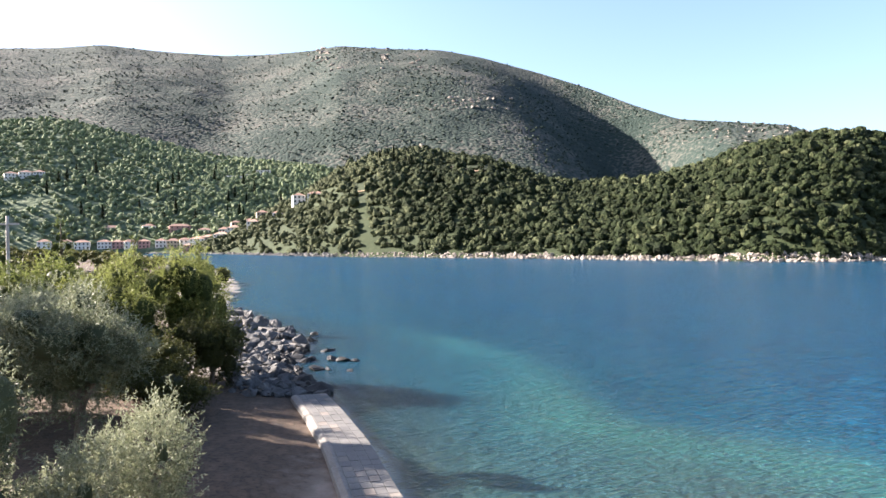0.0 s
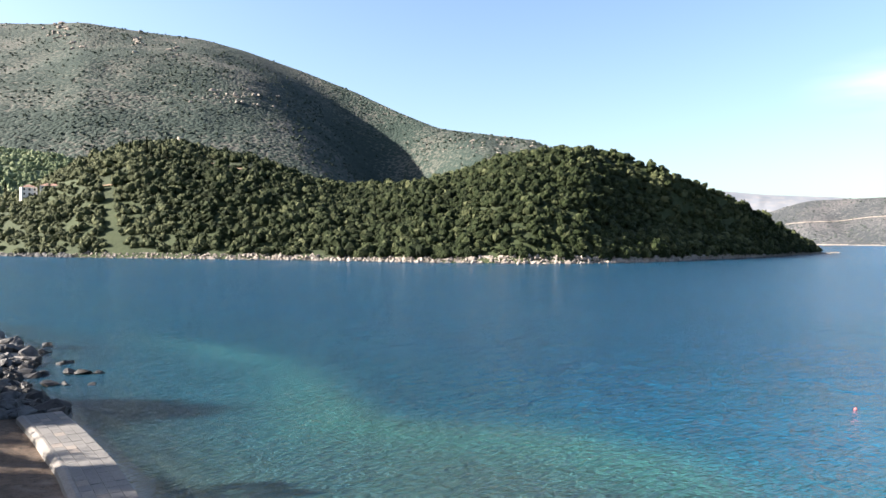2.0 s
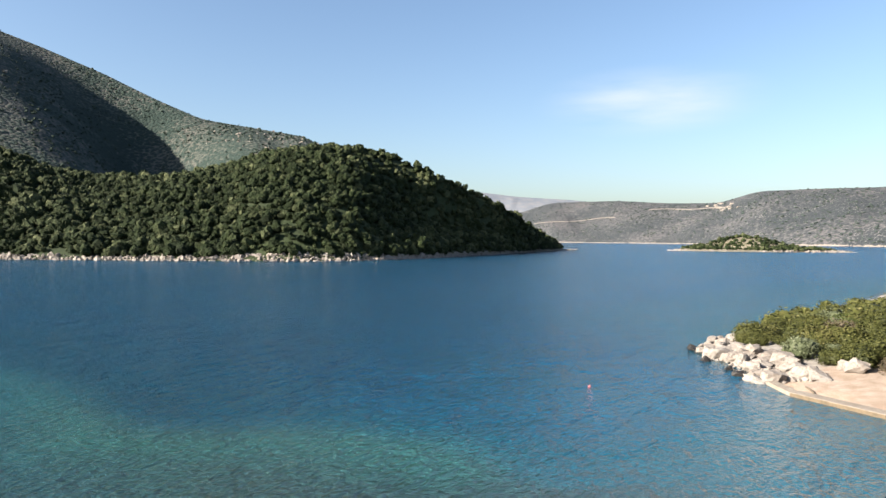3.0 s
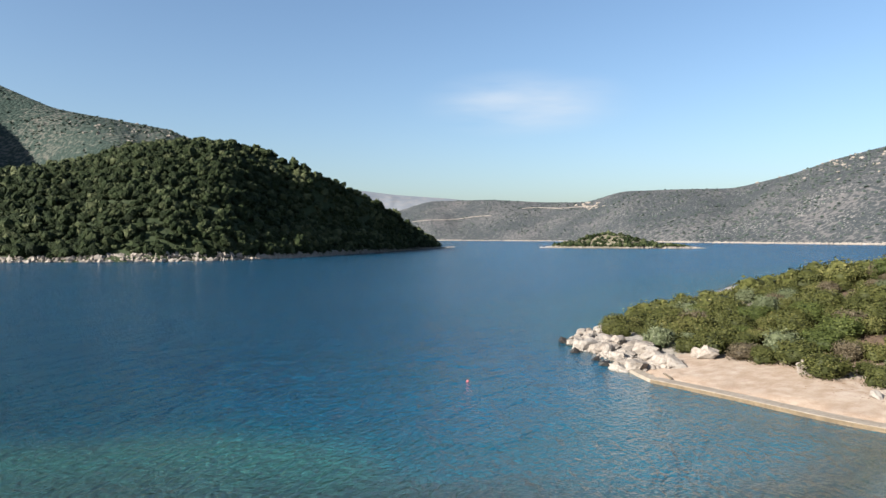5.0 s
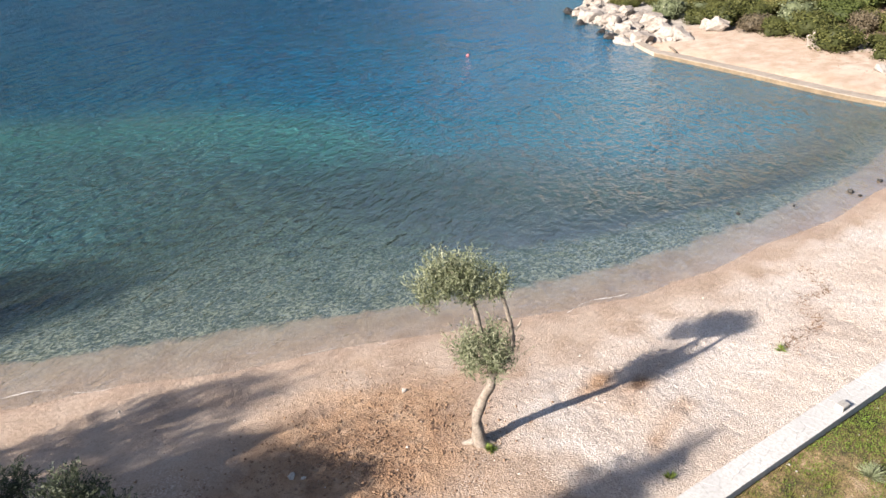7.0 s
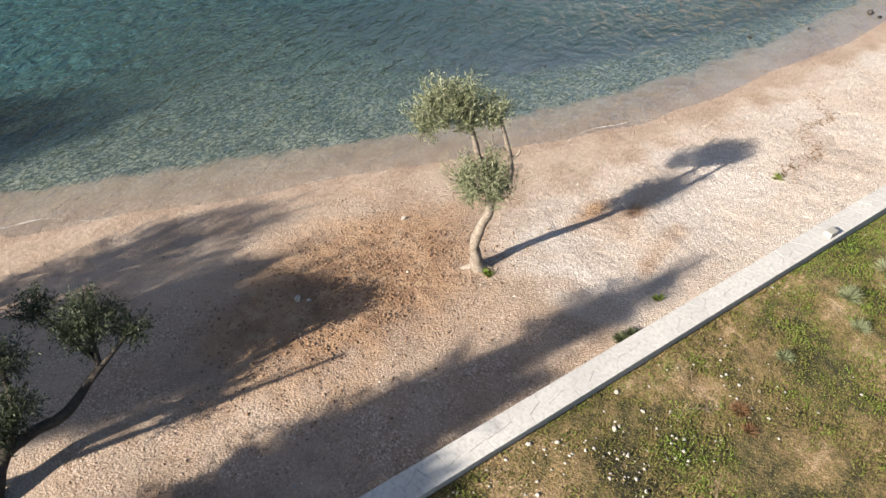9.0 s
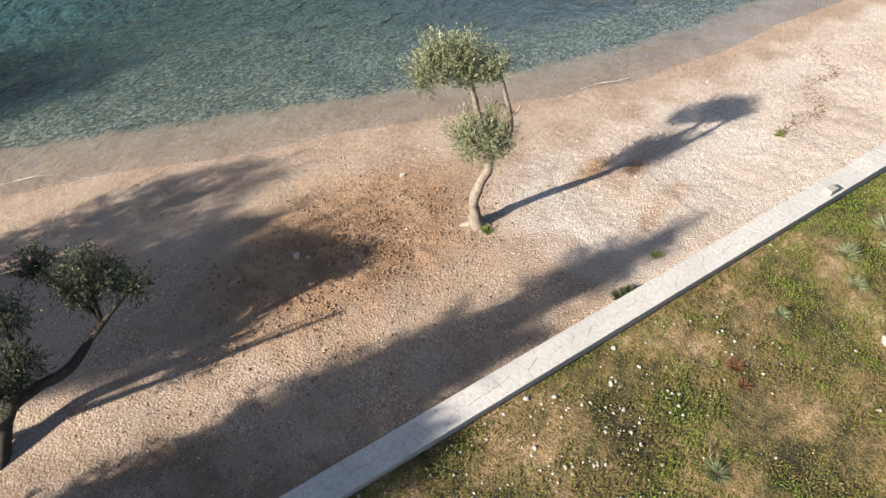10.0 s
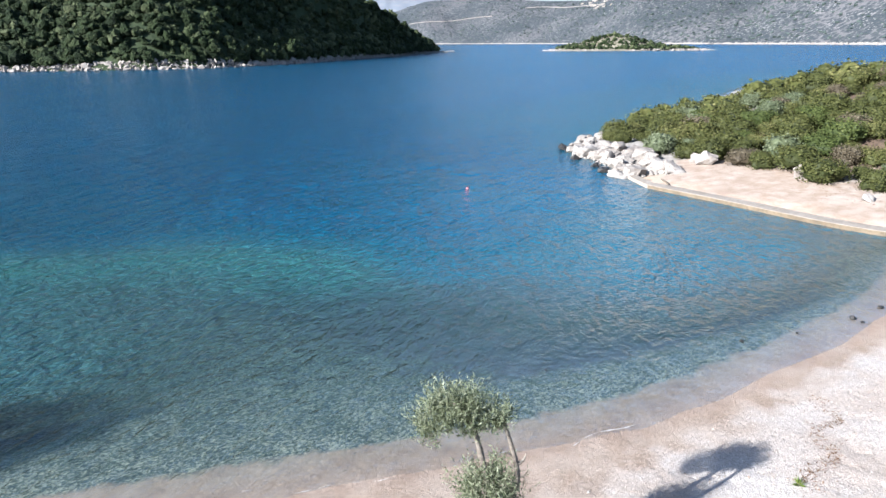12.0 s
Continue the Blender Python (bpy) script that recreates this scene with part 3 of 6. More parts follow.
def speckled(name, scrub, bush, bare, grain, patch, depth, rocks=None):
    """A hillside seen from afar: bushes as dark dots, thicker and thinner by patches, over bare ground."""
    m = Nodes(name)
    dots = m.cells(grain, "F1", "Distance")
    thick = m.math("ADD", m.math("MULTIPLY", m.noise(patch, 5, 0.6), 1.3), m.math("MULTIPLY", m.noise(grain * 0.7, 4, 0.7), 0.7))
    cover = m.math("SUBTRACT", thick, m.math("MULTIPLY", dots, 0.75))
    col = m.ramp(cover, [(0.40, bare), (0.52, bush), (0.68, scrub)])
    col = m.mix(m.ramp(m.noise(grain * 3, 3, 0.7), [(0.45, 0.0), (0.75, 0.5)]), col, bush)
    if rocks:
        spot = m.math("ADD", m.cells(grain * 1.35, "F1", "Distance"), m.math("MULTIPLY", m.math("SUBTRACT", 0.62, m.noise(patch * 2, 4, 0.6)), 1.2))
        col = m.mix(m.ramp(spot, [(0.24, 0.9), (0.42, 0.0)]), col, rocks)
    return m.finish(col, 0.95, m.bump(cover, 0.7, depth), 0.15)


MOUNT_MAT = speckled("mountain_scrub", (0.017, 0.028, 0.023), (0.037, 0.047, 0.039), (0.074, 0.071, 0.061), 0.17, 0.006, 4)
# hill colours lifted to carry the haze in front of the groves
LEFT_MAT = speckled("hazy_grove_soil", (0.070, 0.092, 0.052), (0.105, 0.130, 0.072), (0.160, 0.175, 0.108), 0.16, 0.012, 2)
# blue-grey of the distance haze mixed into the hill colours
FAR_MAT = speckled("haze_toned_scrub_hill", (0.028, 0.033, 0.036), (0.046, 0.048, 0.050), (0.085, 0.080, 0.080), 0.15, 0.006, 2, (0.150, 0.140, 0.134))
# pale blue haze painted as the mountain's own colour
PALE_MAT = two_scale("haze_toned_mountain", (0.105, 0.118, 0.140), (0.135, 0.143, 0.160), (0.165, 0.160, 0.162), 0.004, 0.02, 1.0, 2)
MOUNT_LEAF = leaf_material("mountain_scrub_leaves", (0.011, 0.019, 0.014), (0.024, 0.036, 0.026), (0.050, 0.064, 0.048), 0.8, 0.05)
# scrub greyed towards blue, again for the haze across the water
FAR_LEAF = leaf_material("haze_toned_scrub_leaves", (0.0263, 0.0376, 0.0331), (0.0451, 0.0575, 0.0497), (0.0714, 0.084, 0.0774), 0.8, 0.05)
WHITE_WALL = two_scale("whitewashed_plaster", (0.56, 0.54, 0.50), (0.62, 0.60, 0.57), (0.46, 0.42, 0.37), 0.3, 3, 0.9, 0.01)
CREAM_WALL = two_scale("cream_plaster", (0.344, 0.293, 0.228), (0.374, 0.329, 0.268), (0.278, 0.233, 0.182), 0.3, 3, 0.9, 0.01)
PINK_WALL = two_scale("pink_plaster", (0.334, 0.182, 0.162), (0.364, 0.223, 0.197), (0.252, 0.151, 0.137), 0.3, 3, 0.9, 0.01)
ROOF_TILE = two_scale("terracotta_tiles", (0.275, 0.165, 0.122), (0.330, 0.215, 0.165), (0.200, 0.120, 0.092), 0.4, 4, 0.9, 0.05)
DARK_PANE = two_scale("dark_window_pane", (0.0202, 0.0253, 0.0303), (0.0303, 0.0354, 0.0405), (0.0152, 0.0152, 0.0202), 1, 5, 0.2, 0.001, 0.5)
SHUTTER = two_scale("weathered_wood", (0.101, 0.0758, 0.0506), (0.142, 0.111, 0.0809), (0.0607, 0.0456, 0.0303), 2, 25, 0.85, 0.004)
BUOY_RED = two_scale("faded_red_plastic", (0.354, 0.0708, 0.0809), (0.384, 0.111, 0.111), (0.278, 0.0607, 0.0658), 4, 30, 0.45, 0.002, 0.5)
GRASS_LEAF = leaf_material("grass_blades", (0.200, 0.135, 0.066), (0.098, 0.110, 0.023), (0.118, 0.182, 0.030), 0.7, 0.35)
DRY_LEAF = leaf_material("dry_stems", (0.0751, 0.0405, 0.0202), (0.128, 0.0694, 0.0347), (0.196, 0.128, 0.0694), 0.9, 0.1)
PALE_LEAF = leaf_material("pale_grey_green_leaves", (0.0809, 0.0986, 0.052), (0.15, 0.167, 0.0926), (0.243, 0.248, 0.162), 0.8, 0.2)
SCRUB_BROWN = leaf_material("brownish_scrub_leaves", (0.03, 0.022, 0.015), (0.085, 0.068, 0.042), (0.16, 0.135, 0.095))
PEBBLE = pebble_material("beach_pebble", (0.085, 0.055, 0.038), (0.215, 0.155, 0.112), (0.43, 0.38, 0.33))
WHITE_STONE = two_scale("white_field_stone", (0.248, 0.229, 0.201), (0.298, 0.278, 0.247), (0.174, 0.149, 0.119), 4, 30, 0.9, 0.004)

build_ground()
build_water()
HEAD.build("headland", HEAD_SOIL, -24, 49.2, 300, 60, "wooded headland sloping down to the bay", "hill")
MOUNT.build("mountain", MOUNT_MAT, -60, 36, 620, 150, "scrub covered limestone mountain behind the bay", "mountain")
LEFT.build("grove_hill", LEFT_MAT, -60, -5, 220, 80, "hill of olive groves above the village", "hill")
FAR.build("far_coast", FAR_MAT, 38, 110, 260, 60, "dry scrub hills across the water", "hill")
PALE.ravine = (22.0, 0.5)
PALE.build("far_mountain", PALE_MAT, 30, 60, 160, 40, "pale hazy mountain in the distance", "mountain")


# ---- foliage ----
def unit(v):
    return v / np.maximum(np.linalg.norm(v, axis=-1, keepdims=True), 1e-9)


def cards(centre, axis, side, length, width):
    """One four-cornered leaf for each centre."""
    a, s = axis * (length / 2)[:, None], side * (width / 2)[:, None]
    v = np.stack([centre - a, centre + s, centre + a, centre - s], 1)
    return v.reshape(-1, 3), np.arange(len(centre) * 4).reshape(-1, 4)


def ball_quads(n=2):
    """A rounded cube of quads."""
    g = np.linspace(-1, 1, n + 1)
    V, F = [], []
    for ax in range(3):
        for sgn in (-1, 1):
            a, b = np.meshgrid(g, g, indexing="ij")
            p = np.zeros(a.shape + (3,))
            p[..., ax], p[..., (ax + 1) % 3], p[..., (ax + 2) % 3] = sgn, a * sgn, b
            F.append(grid_faces(n + 1, n + 1) + sum(len(v) for v in V))
            V.append(unit(p.reshape(-1, 3)))
    return np.concatenate(V), np.concatenate(F)


def crown_template(rng, leaves, card, lobes=5, flat=0.75, core=2):
    """A crown of unit radius standing on z = 0: a core darkened as inner shade and leaf clumps over several lobes."""
    c = unit(rng.normal(size=(lobes, 3))) * rng.uniform(0.25, 0.5, (lobes, 1))
    c[0] = 0
    r = rng.uniform(0.42, 0.66, lobes)
    which = rng.randint(0, lobes, leaves)
    n = unit(rng.normal(size=(leaves, 3)) + (0, 0, 0.35))
    p = c[which] + n * (r[which] * rng.uniform(0.72, 1.12, leaves))[:, None]
    ax = unit(np.cross(n, rng.normal(size=(leaves, 3))) + 0.5 * n)
    sd = unit(np.cross(ax, n + 0.9 * rng.normal(size=(leaves, 3))))
    v, f = cards(p, ax, sd, card * rng.uniform(0.6, 1.3, leaves), card * rng.uniform(0.5, 1.1, leaves))
    # tone rises with height: light from above put into the leaf colour
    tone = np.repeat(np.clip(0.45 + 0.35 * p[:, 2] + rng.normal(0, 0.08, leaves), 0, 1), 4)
    if core:
        bv, bf = ball_quads(core)
        k = [(c[i] + bv * r[i] * 0.74) for i in range(lobes)]
        v = np.concatenate([v] + k)
        f = np.concatenate([f] + [bf + leaves * 4 + i * len(bv) for i in range(lobes)])
        tone = np.concatenate([tone, np.full(len(bv) * lobes, 0.16)])
    v = v * (1, 1, flat)
    v[:, 2] += flat * 0.85
    return v, f, tone


def rough_at(d, rng, much):
    """A jitter of the radius that agrees where two sheets of a hull share a corner."""
    k = rng.uniform(30, 90, 3)
    return much * (2 * ((np.sin(np.round(d @ k, 4) * 12.9898) * 43758.5453) % 1) - 1)


def dome_template(rng, leaves, card, lobes=7, flat=0.8, fine=4, hull=1.0, loose=0.08):
    """A rounded crown of unit radius standing on z = 0: a hull swollen into lobes, open below, with loose leaf clumps over it."""
    c = unit(rng.normal(size=(lobes, 3)) + (0, 0, 0.3)) * rng.uniform(0.42, 0.62, (lobes, 1))
    r = rng.uniform(0.34, 0.50, lobes)
    c[0], r[0] = 0, 0.55
    v, f = ball_quads(fine)
    d = unit(v + 0.12 * np.sin(v[:, [1, 2, 0]] * 9.0 + rng.uniform(0, 6)))
    dot = d @ c.T
    under = r ** 2 - (c ** 2).sum(1) + dot ** 2
    reach = np.where(under > 0, dot + np.sqrt(np.maximum(under, 0)), 0).max(1)
    f = f[d[f][:, :, 2].mean(1) > -0.45]
    v = d * (hull * reach * (1 + 0.13 * np.sin(d[:, 0] * 17 + 3 * d[:, 1]) * np.sin(d[:, 1] * 19 + 2) + rough_at(d, rng, 0.10)))[:, None]
    k = rng.randint(0, len(d), leaves)
    k = np.where(d[k, 2] < -0.2, rng.randint(0, len(d), leaves), k)
    n = unit(d[k] + 0.25 * rng.normal(size=(leaves, 3)))
    p = n * (reach[k] * rng.uniform(1.01 - loose, 1.0 + loose, leaves))[:, None]
    ax = unit(np.cross(n, rng.normal(size=(leaves, 3))) + 0.4 * n)
    sd = unit(np.cross(ax, n + 0.6 * rng.normal(size=(leaves, 3))))
    cv, cf = cards(p, ax, sd, card * rng.uniform(0.6, 1.3, leaves), card * rng.uniform(0.5, 1.1, leaves))
    # hull darkened as inner shade, tops paler as if lit, all in tone
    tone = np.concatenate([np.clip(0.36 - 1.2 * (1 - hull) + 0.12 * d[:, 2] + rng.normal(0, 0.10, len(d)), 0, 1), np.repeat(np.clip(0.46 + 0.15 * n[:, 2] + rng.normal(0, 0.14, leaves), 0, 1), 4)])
    v, f = np.concatenate([v, cv]), np.concatenate([f, cf + len(v)])
    v = v * (1, 1, flat)
    v[:, 2] += flat * 0.62
    return v, f, tone


def woods(name, places, size, tall, templates, material, seed, tint, label, category):
    """Many crowns in one mesh. places: n x 3; tint: each plant's tone, any painted light included."""
    rng = np.random.RandomState(seed)
    V, F, T, base = [], [], [], 0
    pick, turn = rng.randint(0, len(templates), len(places)), rng.uniform(0, 2 * np.pi, len(places))
    for k, (v, f, tone) in enumerate(templates):
        idx = np.nonzero(pick == k)[0]
        if not len(idx):
            continue
        cs, sn = np.cos(turn[idx])[:, None], np.sin(turn[idx])[:, None]
        x = (v[:, 0] * cs - v[:, 1] * sn) * size[idx, None] + places[idx, 0, None]
        y = (v[:, 0] * sn + v[:, 1] * cs) * size[idx, None] + places[idx, 1, None]
        z = v[:, 2] * (size * tall)[idx, None] + places[idx, 2, None]
        V.append(np.stack([x, y, z], -1).reshape(-1, 3))
        F.append((f[None] + (np.arange(len(idx)) * len(v))[:, None, None] + base).reshape(-1, 4))
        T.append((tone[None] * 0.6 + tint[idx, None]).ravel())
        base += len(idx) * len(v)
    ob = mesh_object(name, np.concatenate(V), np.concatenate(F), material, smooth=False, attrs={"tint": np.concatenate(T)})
    return tagged(ob, label, category, kind="stuff")


def headland_woods():
    rng = np.random.RandomState(5)
    n = 11000
    az, u = rng.uniform(-22, 49, n), rng.uniform(0.02, 1.06, n)
    x, y, z = HEAD.point(az, u)
    field = (np.abs(az + 6.6 + 0.6 * (u - 0.3)) < 0.48) & (u < 0.5)
    cut = (np.abs(az - 2.6) < 2.6) & (np.abs(u - 0.66) < 0.05) & (rng.rand(n) < 0.85)
    village = (az < -12.5) & (rng.rand(n) < 0.25 + 0.25 * (u < 0.4))
    glade = (value_noise(x, y, 26, 92) > 0.45) & (rng.rand(n) < 0.5)
    keep = ~(field | cut | village | glade) & (z > 1.2)
    patch = value_noise(x, y, 60, 91)
    size = (1.3 + 2.4 * rng.rand(n) ** 1.7) * (1 + 0.25 * value_noise(x, y, 40, 93)) * np.where(az < 10, 1.1, 1.0)
    # paler to the left, where sun and haze are put into the tint
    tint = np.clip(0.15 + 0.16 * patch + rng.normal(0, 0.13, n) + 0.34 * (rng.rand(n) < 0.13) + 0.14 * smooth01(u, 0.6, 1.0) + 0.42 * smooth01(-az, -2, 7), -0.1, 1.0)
    temp = [dome_template(np.random.RandomState(100 + k), 34, 0.28, 6 + k % 4, 0.85, 3 + k % 2) for k in range(10)]
    P = np.stack([x, y, z - 0.5], 1)[keep]
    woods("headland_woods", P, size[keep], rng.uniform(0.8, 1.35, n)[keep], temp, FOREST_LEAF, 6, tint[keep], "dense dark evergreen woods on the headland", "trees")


def grove_woods():
    rng = np.random.RandomState(8)
    n = 9500
    az, u = rng.uniform(-38, -6, n), rng.uniform(0.03, 1.1, n) ** 0.9
    x, y, z = LEFT.point(az, u)
    keep = (value_noise(x, y, 70, 95) > -0.45) | (rng.rand(n) < 0.4)
    temp = [dome_template(np.random.RandomState(120 + k), 10, 0.34, 4, 0.9, 2) for k in range(6)]
    tint = np.clip(0.22 + 0.25 * value_noise(x, y, 90, 97) + rng.normal(0, 0.14, n), -0.1, 0.8)
    woods("grove_trees", np.stack([x, y, z - 0.5], 1)[keep], (1.6 + 3.0 * rng.rand(n) ** 1.5)[keep], rng.uniform(0.8, 1.3, n)[keep], temp, GROVE_LEAF, 9, tint[keep],
          "olive groves and cypresses on the village hill", "trees")


def mountain_scrub():
    rng = np.random.RandomState(12)
    n = 15000
    az, u = rng.uniform(-36, 30, n), rng.uniform(0.02, 1.0, n)
    x, y, z = MOUNT.point(az, u)
    keep = value_noise(x, y, 120, 99, 4) + rng.uniform(-0.5, 0.5, n) > -0.12
    temp = [dome_template(np.random.RandomState(140 + k), 3, 0.5, 3, 0.75, 2) for k in range(5)]
    tint = np.clip(0.3 + 0.25 * value_noise(x, y, 200, 101) + rng.normal(0, 0.12, n), 0, 0.8)
    woods("mountain_scrub", np.stack([x, y, z - 0.5], 1)[keep], (1.3 + 2.6 * rng.rand(n) ** 2)[keep], rng.uniform(0.7, 1.2, n)[keep], temp, MOUNT_LEAF, 13, tint[keep],
          "low grey green scrub scattered over the mountain", "scrub")


def far_scrub():
    rng = np.random.RandomState(15)
    n = 5000
    az, u = rng.uniform(43, 86, n), rng.uniform(0.03, 1.0, n)
    x, y, z = FAR.point(az, u)
    temp = [dome_template(np.random.RandomState(150 + k), 3, 0.5, 3, 0.75, 2) for k in range(4)]
    keep = value_noise(x, y, 150, 103) + rng.uniform(-0.6, 0.6, n) > -0.2
    woods("far_scrub", np.stack([x, y, z - 0.5], 1)[keep], (1.8 + 3.2 * rng.rand(n) ** 2)[keep], rng.uniform(0.6, 0.9, n)[keep], temp, FAR_LEAF, 16,
          np.clip(rng.normal(0.3, 0.15, n), 0, 0.8)[keep], "dry scrub dotted over the far hills", "scrub")


headland_woods()
grove_woods()
mountain_scrub()
far_scrub()


# ---- rocks ----
def rock_mesh(name, seed, detail=2, rough=0.35):
    """An angular block: the hull of scattered points, its edges knocked off."""
    rng = np.random.RandomState(seed)
    bm = bmesh.new()
    for p in unit(rng.normal(size=(9 + 5 * detail, 3))) * rng.uniform(0.78, 1.08, (9 + 5 * detail, 1)):
        bm.verts.new(p)
    bmesh.ops.convex_hull(bm, input=bm.verts)
    bmesh.ops.delete(bm, geom=[v for v in bm.verts if not v.link_faces], context="VERTS")
    if detail > 1:
        bmesh.ops.subdivide_edges(bm, edges=bm.edges[:], cuts=2, use_grid_fill=True)
        off = Vector((seed * 3.7, seed * 1.9, seed * 5.3))
        for v in bm.verts:
            step = round(noise.noise(v.co * 1.6 + off) * 4) / 4           # ledges between flat faces
            v.co *= 1 + rough * (0.45 * step + 0.35 * noise.noise(v.co * 3.4 + off) + 0.22 * noise.noise(v.co * 8 + off))
    bmesh.ops.triangulate(bm, faces=bm.faces[:])
    me = bpy.data.meshes.new(name)
    bm.to_mesh(me)
    bm.free()
    return me


def rock_template(seed, detail=1):
    me = rock_mesh("template", seed, detail, 0.45)
    v = np.array([p.co[:] for p in me.vertices])
    f = np.array([p.vertices[:] for p in me.polygons])
    bpy.data.meshes.remove(me)
    return v, f


def rock_field(name, places, size, squash, material, seed, label, category="rocks", detail=1, smooth=False, kind="stuff"):
    rng = np.random.RandomState(seed)
    temp = [rock_template(seed + k, detail) for k in range(5)]
    V, F, base = [], [], 0
    for p, s, q in zip(places, size, squash):
        v, f = temp[rng.randint(5)]
        a = rng.uniform(0, 2 * np.pi)
        st = s * rng.uniform(0.7, 1.3, 2)
        x, y, z = v[:, 0] * st[0], v[:, 1] * st[1], v[:, 2] * s * q
        V.append(np.stack([x * np.cos(a) - y * np.sin(a) + p[0], x * np.sin(a) + y * np.cos(a) + p[1], z + p[2]], 1))
        F.append(f + base)
        base += len(v)
    ob = mesh_object(name, np.concatenate(V), np.concatenate(F), material, smooth=smooth)
    return tagged(ob, label, category, kind=kind)


def headland_shore():
    rng = np.random.RandomState(21)
    n = 3000
    az = np.concatenate([rng.uniform(-9, 49, 2200), rng.uniform(33, 49, 800)])
    wide = np.interp(az, HEAD.b, HEAD.c) - np.interp(az, HEAD.b, HEAD.f)
    off = rng.uniform(-1.2, 4.0, n) + 1.5 * value_noise(az * 3, az * 0, 1.0, 23, 2)
    x, y, z = HEAD.point(az, off / np.maximum(wide, 20))
    s = (0.25 + 1.25 * rng.rand(n) ** 2.2) * np.where(az < 0, 0.7, 1.0)
    rock_field("shore_rocks", np.stack([x, y, np.clip(z, -0.2, 2.6) + 0.1], 1), s, rng.uniform(0.5, 1.1, n), SHORE_ROCK, 22, "pale broken limestone along the foot of the headland")
    n = 420
    az = rng.uniform(-23, -9, n)
    x, y, z = HEAD.point(az, rng.uniform(-0.01, 0.02, n))
    rock_field("village_shore_rocks", np.stack([x, y, np.clip(z, 0, 1.5)], 1), rng.uniform(0.6, 1.8, n), rng.uniform(0.5, 1.0, n), GREY_ROCK, 25, "grey rocks at the water below the village")
    n = 1300
    az = rng.uniform(45, 86, n)
    x, y, z = FAR.point(az, rng.uniform(-0.004, 0.004, n))
    rock_field("far_shore_rocks", np.stack([x, y, 0 * x + 0.5], 1), rng.uniform(1.5, 4.0, n), rng.uniform(0.5, 0.9, n), SHORE_ROCK, 27, "pale rock line along the far shore")


headland_shore()


def islet():
    """A low islet with scrub, 120 m long: a bare rocky rim and a hump of bushes."""
    cx, cy = 548.0, 288.0
    u = np.array((0.42, -0.907))
    w = np.array((0.907, 0.42))

    def rise(a, b):
        r = np.hypot(a / 66, b / 26)
        hump = 10.5 * (1 - smooth01(np.hypot((a + 8) / 52, b / 20), 0, 1.0)) ** 1.1
        rim = 1.5 * (1 - smooth01(r, 0.8, 1.04))
        return hump + rim + 0.5 * value_noise(a, b, 9, 61) * (1 - np.clip(r, 0, 1)) - 0.6 * smooth01(r, 0.95, 1.1)

    r, th = np.meshgrid(np.linspace(0, 1.12, 40), np.linspace(0, 2 * np.pi, 96), indexing="ij")
    edge = 1 + 0.09 * np.sin(3 * th + 1) + 0.05 * np.sin(7 * th)
    a, b = 66 * r * edge * np.cos(th), 26 * r * edge * np.sin(th)
    X, Y = cx + a * u[0] + b * w[0], cy + a * u[1] + b * w[1]
    ob = mesh_object("islet", np.stack([X.ravel(), Y.ravel(), rise(a / edge, b / edge).ravel()], 1), grid_faces(*r.shape), ISLET_SOIL)
    tagged(ob, "low rocky islet covered in scrub", "islet", kind="structure")
    rng = np.random.RandomState(62)
    n = 900
    rr, tt = np.sqrt(rng.uniform(0, 0.80, n)), rng.uniform(0, 2 * np.pi, n)
    a, b = 66 * rr * np.cos(tt), 26 * rr * np.sin(tt)
    P = np.stack([cx + a * u[0] + b * w[0], cy + a * u[1] + b * w[1], rise(a, b) - 0.3], 1)
    temp = [dome_template(np.random.RandomState(160 + k), 16, 0.3, 5, 0.8, 3) for k in range(5)]
    woods("islet_scrub", P, 0.9 + 2.0 * rng.rand(n) ** 1.6, rng.uniform(0.7, 1.2, n), temp, FOREST_LEAF, 63, np.clip(rng.normal(0.30, 0.20, n), -0.1, 0.9), "olive green scrub on the islet", "scrub")
    n = 620
    tt = rng.uniform(0, 2 * np.pi, n)
    rr = rng.uniform(0.84, 1.05, n)
    a, b = 66 * rr * np.cos(tt), 26 * rr * np.sin(tt)
    P = np.stack([cx + a * u[0] + b * w[0], cy + a * u[1] + b * w[1], np.clip(rise(a, b), -0.1, 3)], 1)
    rock_field("islet_rocks", P, 0.4 + 1.4 * rng.rand(n) ** 2, rng.uniform(0.4, 0.9, n), SHORE_ROCK, 64, "pale rocks round the islet")


ISLET_SOIL = two_scale("dry_islet_ground", (0.11, 0.094, 0.066), (0.165, 0.145, 0.108), (0.055, 0.052, 0.03), 0.12, 0.9, 0.95, 0.2)
islet()


# ---- tracks and bare rock on the hills ----
def ribbon(name, hill, az0, az1, el0, el1, width, material, label, lift=0.6):
    """A road or a bare bank that follows a slope between two bearings."""
    V = []
    for k in range(40):
        t = k / 39
        az = az0 + (az1 - az0) * t
        x, y, z = hill.find(az, el0 + (el1 - el0) * t + 0.05 * math.sin(t * 9))
        r = math.hypot(x, y)
        for s in (-0.5, 0.5):
            V.append((x * (1 + s * width / r), y * (1 + s * width / r), z + lift + s * width * 0.25))
    tagged(mesh_object(name, V, grid_faces(40, 2), material), label, "road", kind="structure")


